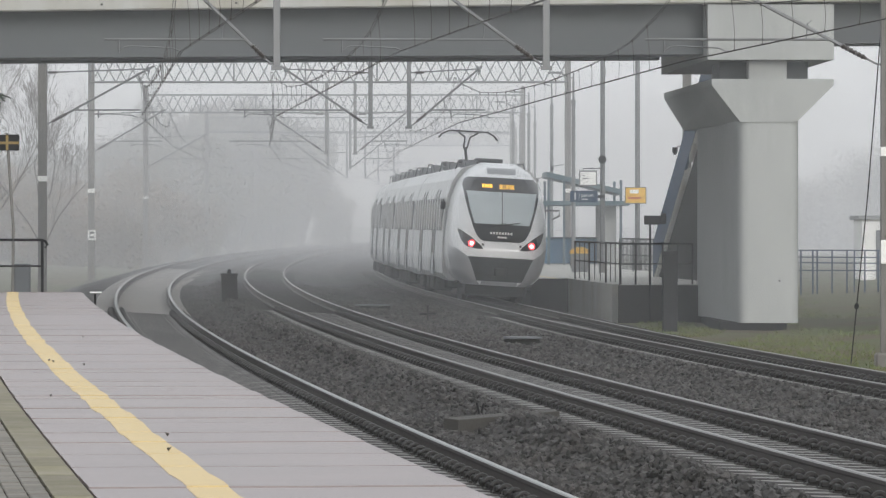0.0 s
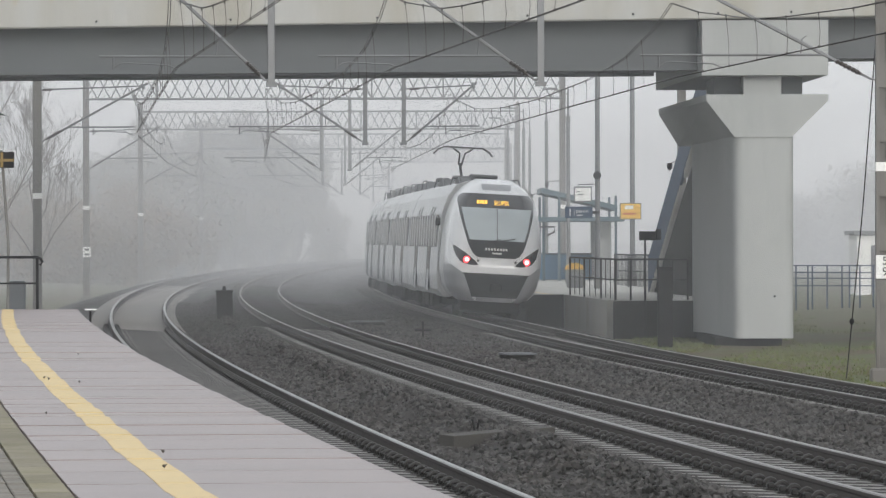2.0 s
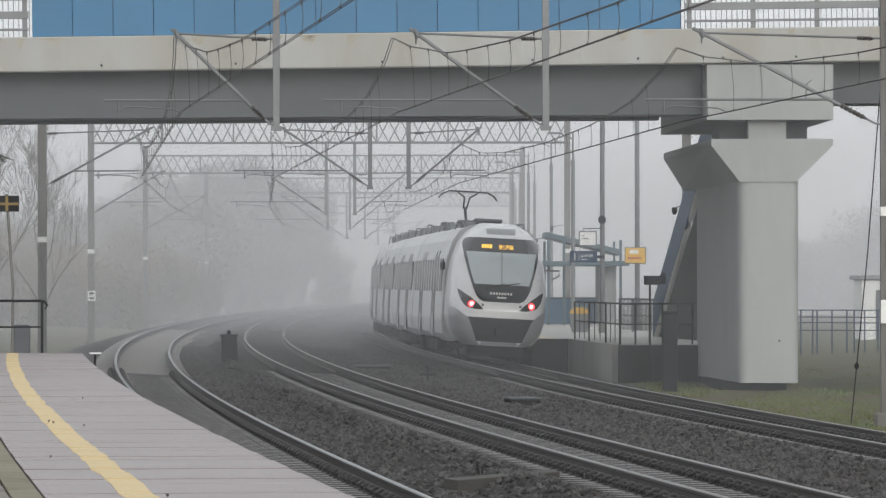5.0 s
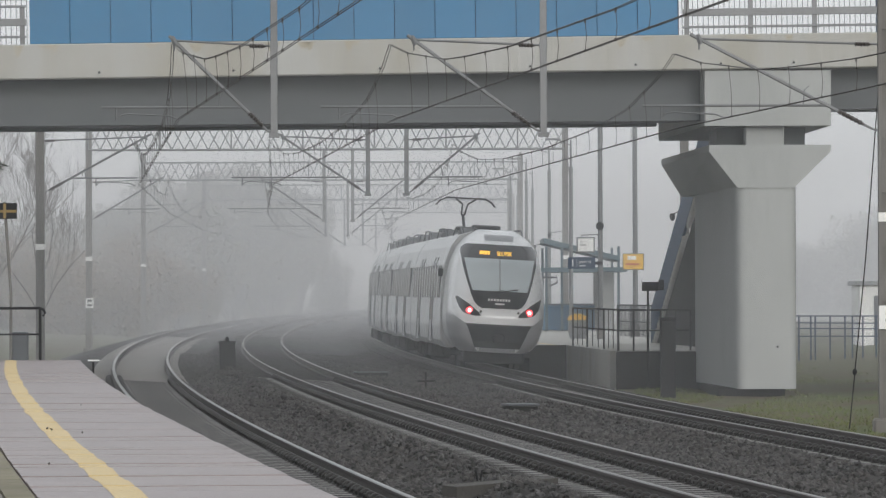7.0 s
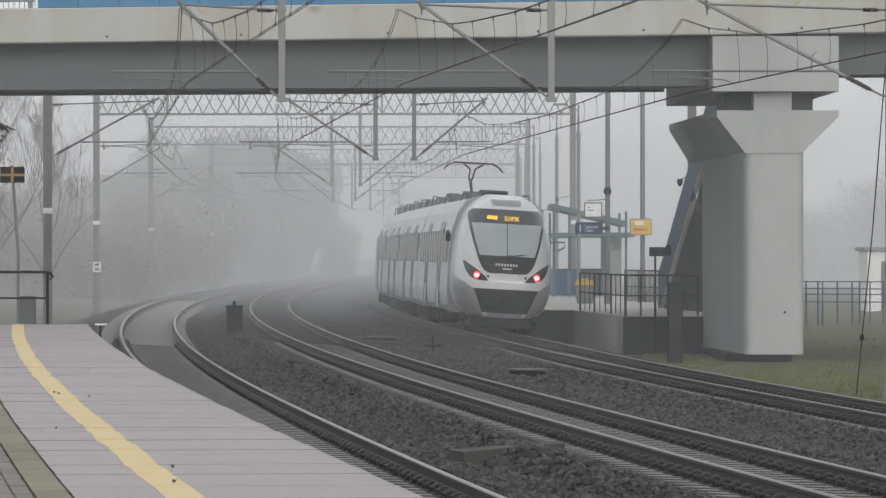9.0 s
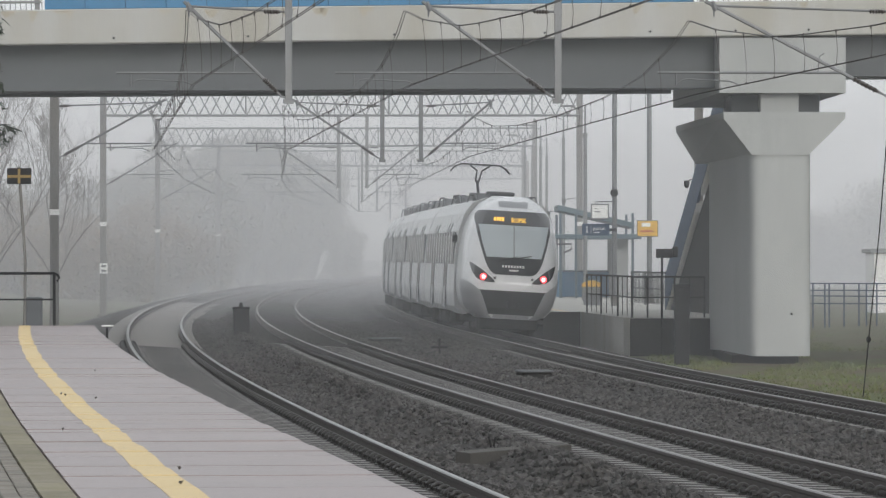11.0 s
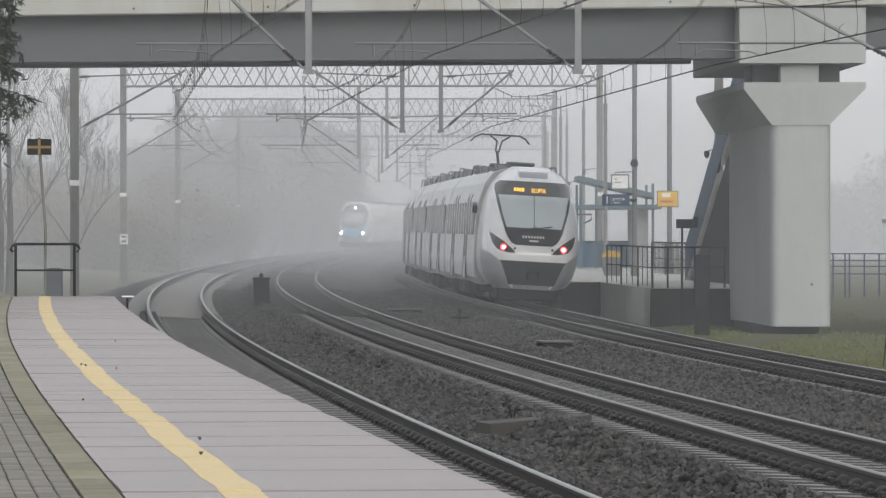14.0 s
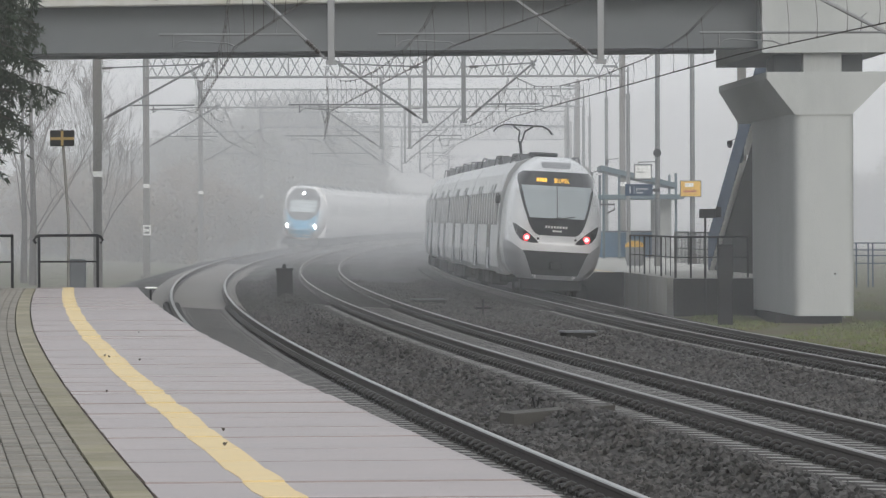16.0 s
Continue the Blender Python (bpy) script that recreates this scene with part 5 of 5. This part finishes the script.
def right_field():
    t = thing("railing", "blue tube railing standing in the grass", "railing")
    for z in (0.42, 0.68, 0.87, 1.1):
        part("rail", Shape().tube([(11.6, 172, z + 0.02), (14.7 if 0.5 < z < 1 else 17.5, 172, z)], 0.022, 6), DARKBLUE, t)
    for x in (11.7, 12.05, 12.45, 12.6, 13.1, 13.6, 13.85, 14.2, 14.65, 15.4, 16.2, 17.0):
        part("post", Shape().box(x - 0.025, x + 0.025, 171.97, 172.03, -0.75, 1.1), DARKBLUE, t)
    t = thing("white_hut", "small white hut with a grey door beyond the railing", "hut", at=pose(16.4, 200, -0.3))
    part("wall", Shape().box(0, 5, 0, 4, -0.4, 2.45, 0.02), WHITE, t)
    part("roof", Shape().box(-0.15, 5.2, -0.2, 4.2, 2.45, 2.62, 0.02), STEEL, t)
    part("door", Shape().box(0.55, 1.5, -0.04, 0.01, 0, 2.05, 0.01), ROOF_GREY, t)
    rng = np.random.default_rng(8)
    vs, fs = [], []
    for _ in range(26000):
        y = 84 + 100 * rng.random()
        x = base_x(y) + 12.0 + 9 * rng.random() ** 1.3
        if noise.noise(Vector((x * 0.55, y * 0.11, 9))) < -0.1 + 0.25 * (x - base_x(y) - 15) / 6 or (6.6 < x < 8.9 and 125.5 < y < 137) or (y > 135 and x < 9.3):
            continue
        z = turf_height(x, y)
        h, a, w = rng.uniform(0.02, 0.09), rng.uniform(0, 6.28), rng.uniform(0.01, 0.03)
        k = len(vs)
        vs += [(x - w * math.cos(a), y - w * math.sin(a), z - 0.01), (x + w * math.cos(a), y + w * math.sin(a), z - 0.01), (x + rng.uniform(-0.06, 0.06), y + rng.uniform(-0.06, 0.06), z + h)]
        fs.append((k, k + 1, k + 2))
    tagged(new("grass", mesh("grass", vs, fs, GRASS)), "tufts of damp green and yellow grass", "grass", kind="stuff")


# ---- plants ----
def branch(s, p, d, length, r, level, rng, droop=0.0):
    pts, q, e = [p], Vector(p), Vector(d)
    for _ in range(4):
        e = (e + Vector((rng.uniform(-1, 1), rng.uniform(-1, 1), rng.uniform(-0.4, 0.9))) * 0.3 + Vector((0, 0, -droop))).normalized()
        q = q + e * length / 4
        pts.append(q.copy())
    s.tube(pts, r, 6 if level < 2 else 3, taper=r * 0.4)
    if level < 4:
        for _ in range((6, 5, 5, 4)[level]):
            u = rng.uniform(0.3, 1.0)
            i = min(3, int(u * 4))
            c = pts[i].lerp(pts[i + 1], u * 4 - i)
            out = Vector((rng.uniform(-1, 1), rng.uniform(-1, 1), rng.uniform(0.1, 0.8))).normalized()
            branch(s, c, (e * 0.75 + out * 0.75).normalized(), length * rng.uniform(0.4, 0.62), max(r * 0.42, 0.007), level + 1, rng, droop)


def bare_tree(x, y, height, seed):
    rng = random.Random(seed)
    t = thing("bare_tree", "leafless tree with fine upright twigs in the fog", "tree", group="bare trees", at=pose(x, y, -0.7))
    trunk, crown = Shape(), Shape()
    trunk.tube([(0, 0, 0), (0.05, 0, height * 0.25), (-0.05, 0.1, height * 0.6), (0.1, 0, height * 0.95)], 0.015 * height, 8, taper=0.015)
    for i in range(10):
        z = height * (0.16 + 0.74 * i / 10)
        a = i * 2.4 + rng.random()
        d = Vector((math.cos(a) * 0.38, math.sin(a) * 0.38, 0.92)).normalized()
        branch(crown, Vector((0, 0, z)), d, height * (0.46 - 0.026 * i), 0.03 - 0.0015 * i, 1, rng)
    part("trunk", trunk, BARK, t)
    part("crown", crown, TWIG, t, smooth=True)


def leafy(name, label, category, x, y, wide, high, count, size, mat, seed, base=-0.75, trunk=True, group=""):
    """A shrub or tree of many small leaf clumps round uneven lobes."""
    rng = np.random.default_rng(seed)
    t = thing(name, label, category, at=pose(x, y, base), group=group)
    lobes = [(rng.uniform(-0.5, 0.5) * wide, rng.uniform(-0.5, 0.5) * wide * 0.6, high * (0.12 + 0.75 * rng.random() ** 0.8), wide * rng.uniform(0.16, 0.34)) for _ in range(15)]
    vs, fs = [], []
    for _ in range(count):
        lx, ly, lz, lr = lobes[rng.integers(len(lobes))]
        v = rng.normal(size=3)
        v /= np.linalg.norm(v)
        c = np.array([lx, ly, lz]) + v * lr * rng.random() ** 0.4 * np.array([1, 1, 1.1])
        c[2] = max(c[2], 0.1)
        a, b = rng.normal(size=3), rng.normal(size=3)
        k = len(vs)
        sz = size * rng.uniform(0.5, 1.3)
        vs += [tuple(c + a * sz * 0.5), tuple(c - a * sz * 0.4), tuple(c + b * sz * 0.5)]
        fs.append((k, k + 1, k + 2))
    part("crown", mesh("crown", vs, fs, mat), None, t)
    s, r = Shape(), random.Random(seed)
    for lx, ly, lz, lr in lobes:
        s.tube([(lx * 0.1, ly * 0.1, 0), (lx * 0.5, ly * 0.5, lz * 0.5), (lx, ly, lz)], 0.03 * high * 0.4, 5, taper=0.01)
    part("trunk" if trunk else "stem", s, BARK, t)


def spruce():
    """Only the drooping tips of its boughs reach over the platform."""
    t = thing("spruce", "dark spruce with drooping needle boughs behind the platform", "spruce", at=pose(-12.35, 100, -0.7))
    part("trunk", Shape().tube([(0, 0, 0), (0, 0, 14)], 0.22, 10, taper=0.04), BARK, t)
    rng = np.random.default_rng(12)
    bough, vs, fs = Shape(), [], []
    for k in range(150):
        z = 4.3 + 5.5 * k / 150
        a = k * 2.399
        reach = min(3.75, 2.85 + 0.55 * (z - 4.3)) * rng.uniform(0.85, 1.0)
        pts = []
        for u in np.linspace(0, 1, 8):
            pts.append(Vector((math.cos(a) * reach * u, math.sin(a) * reach * u, z + 0.25 * u - 0.75 * u * u)))
        bough.tube(pts, 0.035, 5, taper=0.008)
        for _ in range(150):
            u = 0.35 + 0.65 * rng.random()
            i = min(6, int(u * 7))
            c = np.array(pts[i].lerp(pts[i + 1], u * 7 - i))
            hang = rng.uniform(0.15, 0.5) * (1.15 - 0.5 * u)
            end = c + np.array([rng.normal() * 0.16, rng.normal() * 0.16, -hang])
            for _ in range(7):
                p = c + (end - c) * rng.random()
                d = rng.normal(size=3) * 0.06 + (end - c) * 0.3
                w = rng.normal(size=3) * 0.015
                m = len(vs)
                vs += [tuple(p - w), tuple(p + w), tuple(p + d)]
                fs.append((m, m + 1, m + 2))
    part("bough", bough, BARK, t)
    part("needles", mesh("needles", vs, fs, NEEDLE), None, t, kind="stuff")


def plants():
    for x, y, h, seed in ((-18.6, 200, 10, 1), (-17.7, 194, 11.2, 2), (-16.0, 203, 8.2, 3)):
        bare_tree(x, y, h, seed)
    spruce()
    low = (("shrub", "brownish autumn shrub in the fog", "shrub"), ("tree", "hazy leafy tree at the edge of a wood", "tree"))
    for i, (x, y, w, h) in enumerate(((-20.6, 292, 6, 3.4), (-24.5, 296, 7, 3.8), (-18.6, 322, 5, 3.6), (-21.5, 330, 7, 5.0), (-18.2, 356, 5, 4.2), (-22.0, 312, 7, 4.4), (-26.0, 320, 8, 5.5), (-30, 315, 8, 6.2), (-23.5, 345, 7, 6.0))):
        leafy(*low[0], x, y, w, h, 12000, 0.17, SHRUB, 20 + i, trunk=False, group="shrubs beside the line")
    for i, (x, y, w, h) in enumerate(((-20.0, 400, 8, 9.5), (-24.5, 408, 9, 9), (-29, 415, 9, 6.5), (-35, 412, 11, 6.5), (-18.0, 440, 8, 13), (-22.5, 446, 9, 12.5), (-15.5, 468, 8, 13.5), (-14.0, 500, 7, 12), (-19.5, 480, 9, 14.5), (-34, 440, 11, 8))):
        leafy(*low[1], x, y, w, h, 15000, 0.36, LEAF, 40 + i, group="trees of the far wood")
    for i, (x, y, w, h) in enumerate(((40, 545, 12, 8), (48, 530, 12, 9.5), (34, 570, 11, 7), (53, 560, 13, 11))):
        leafy(*low[1], x, y, w, h, 9000, 0.36, LEAF, 60 + i, group="trees beyond the field")


left_end()
track_things()
right_platform()
stairs()
right_field()
plants()
left_platform()
fallen_leaves()
motions(express, express_cars)
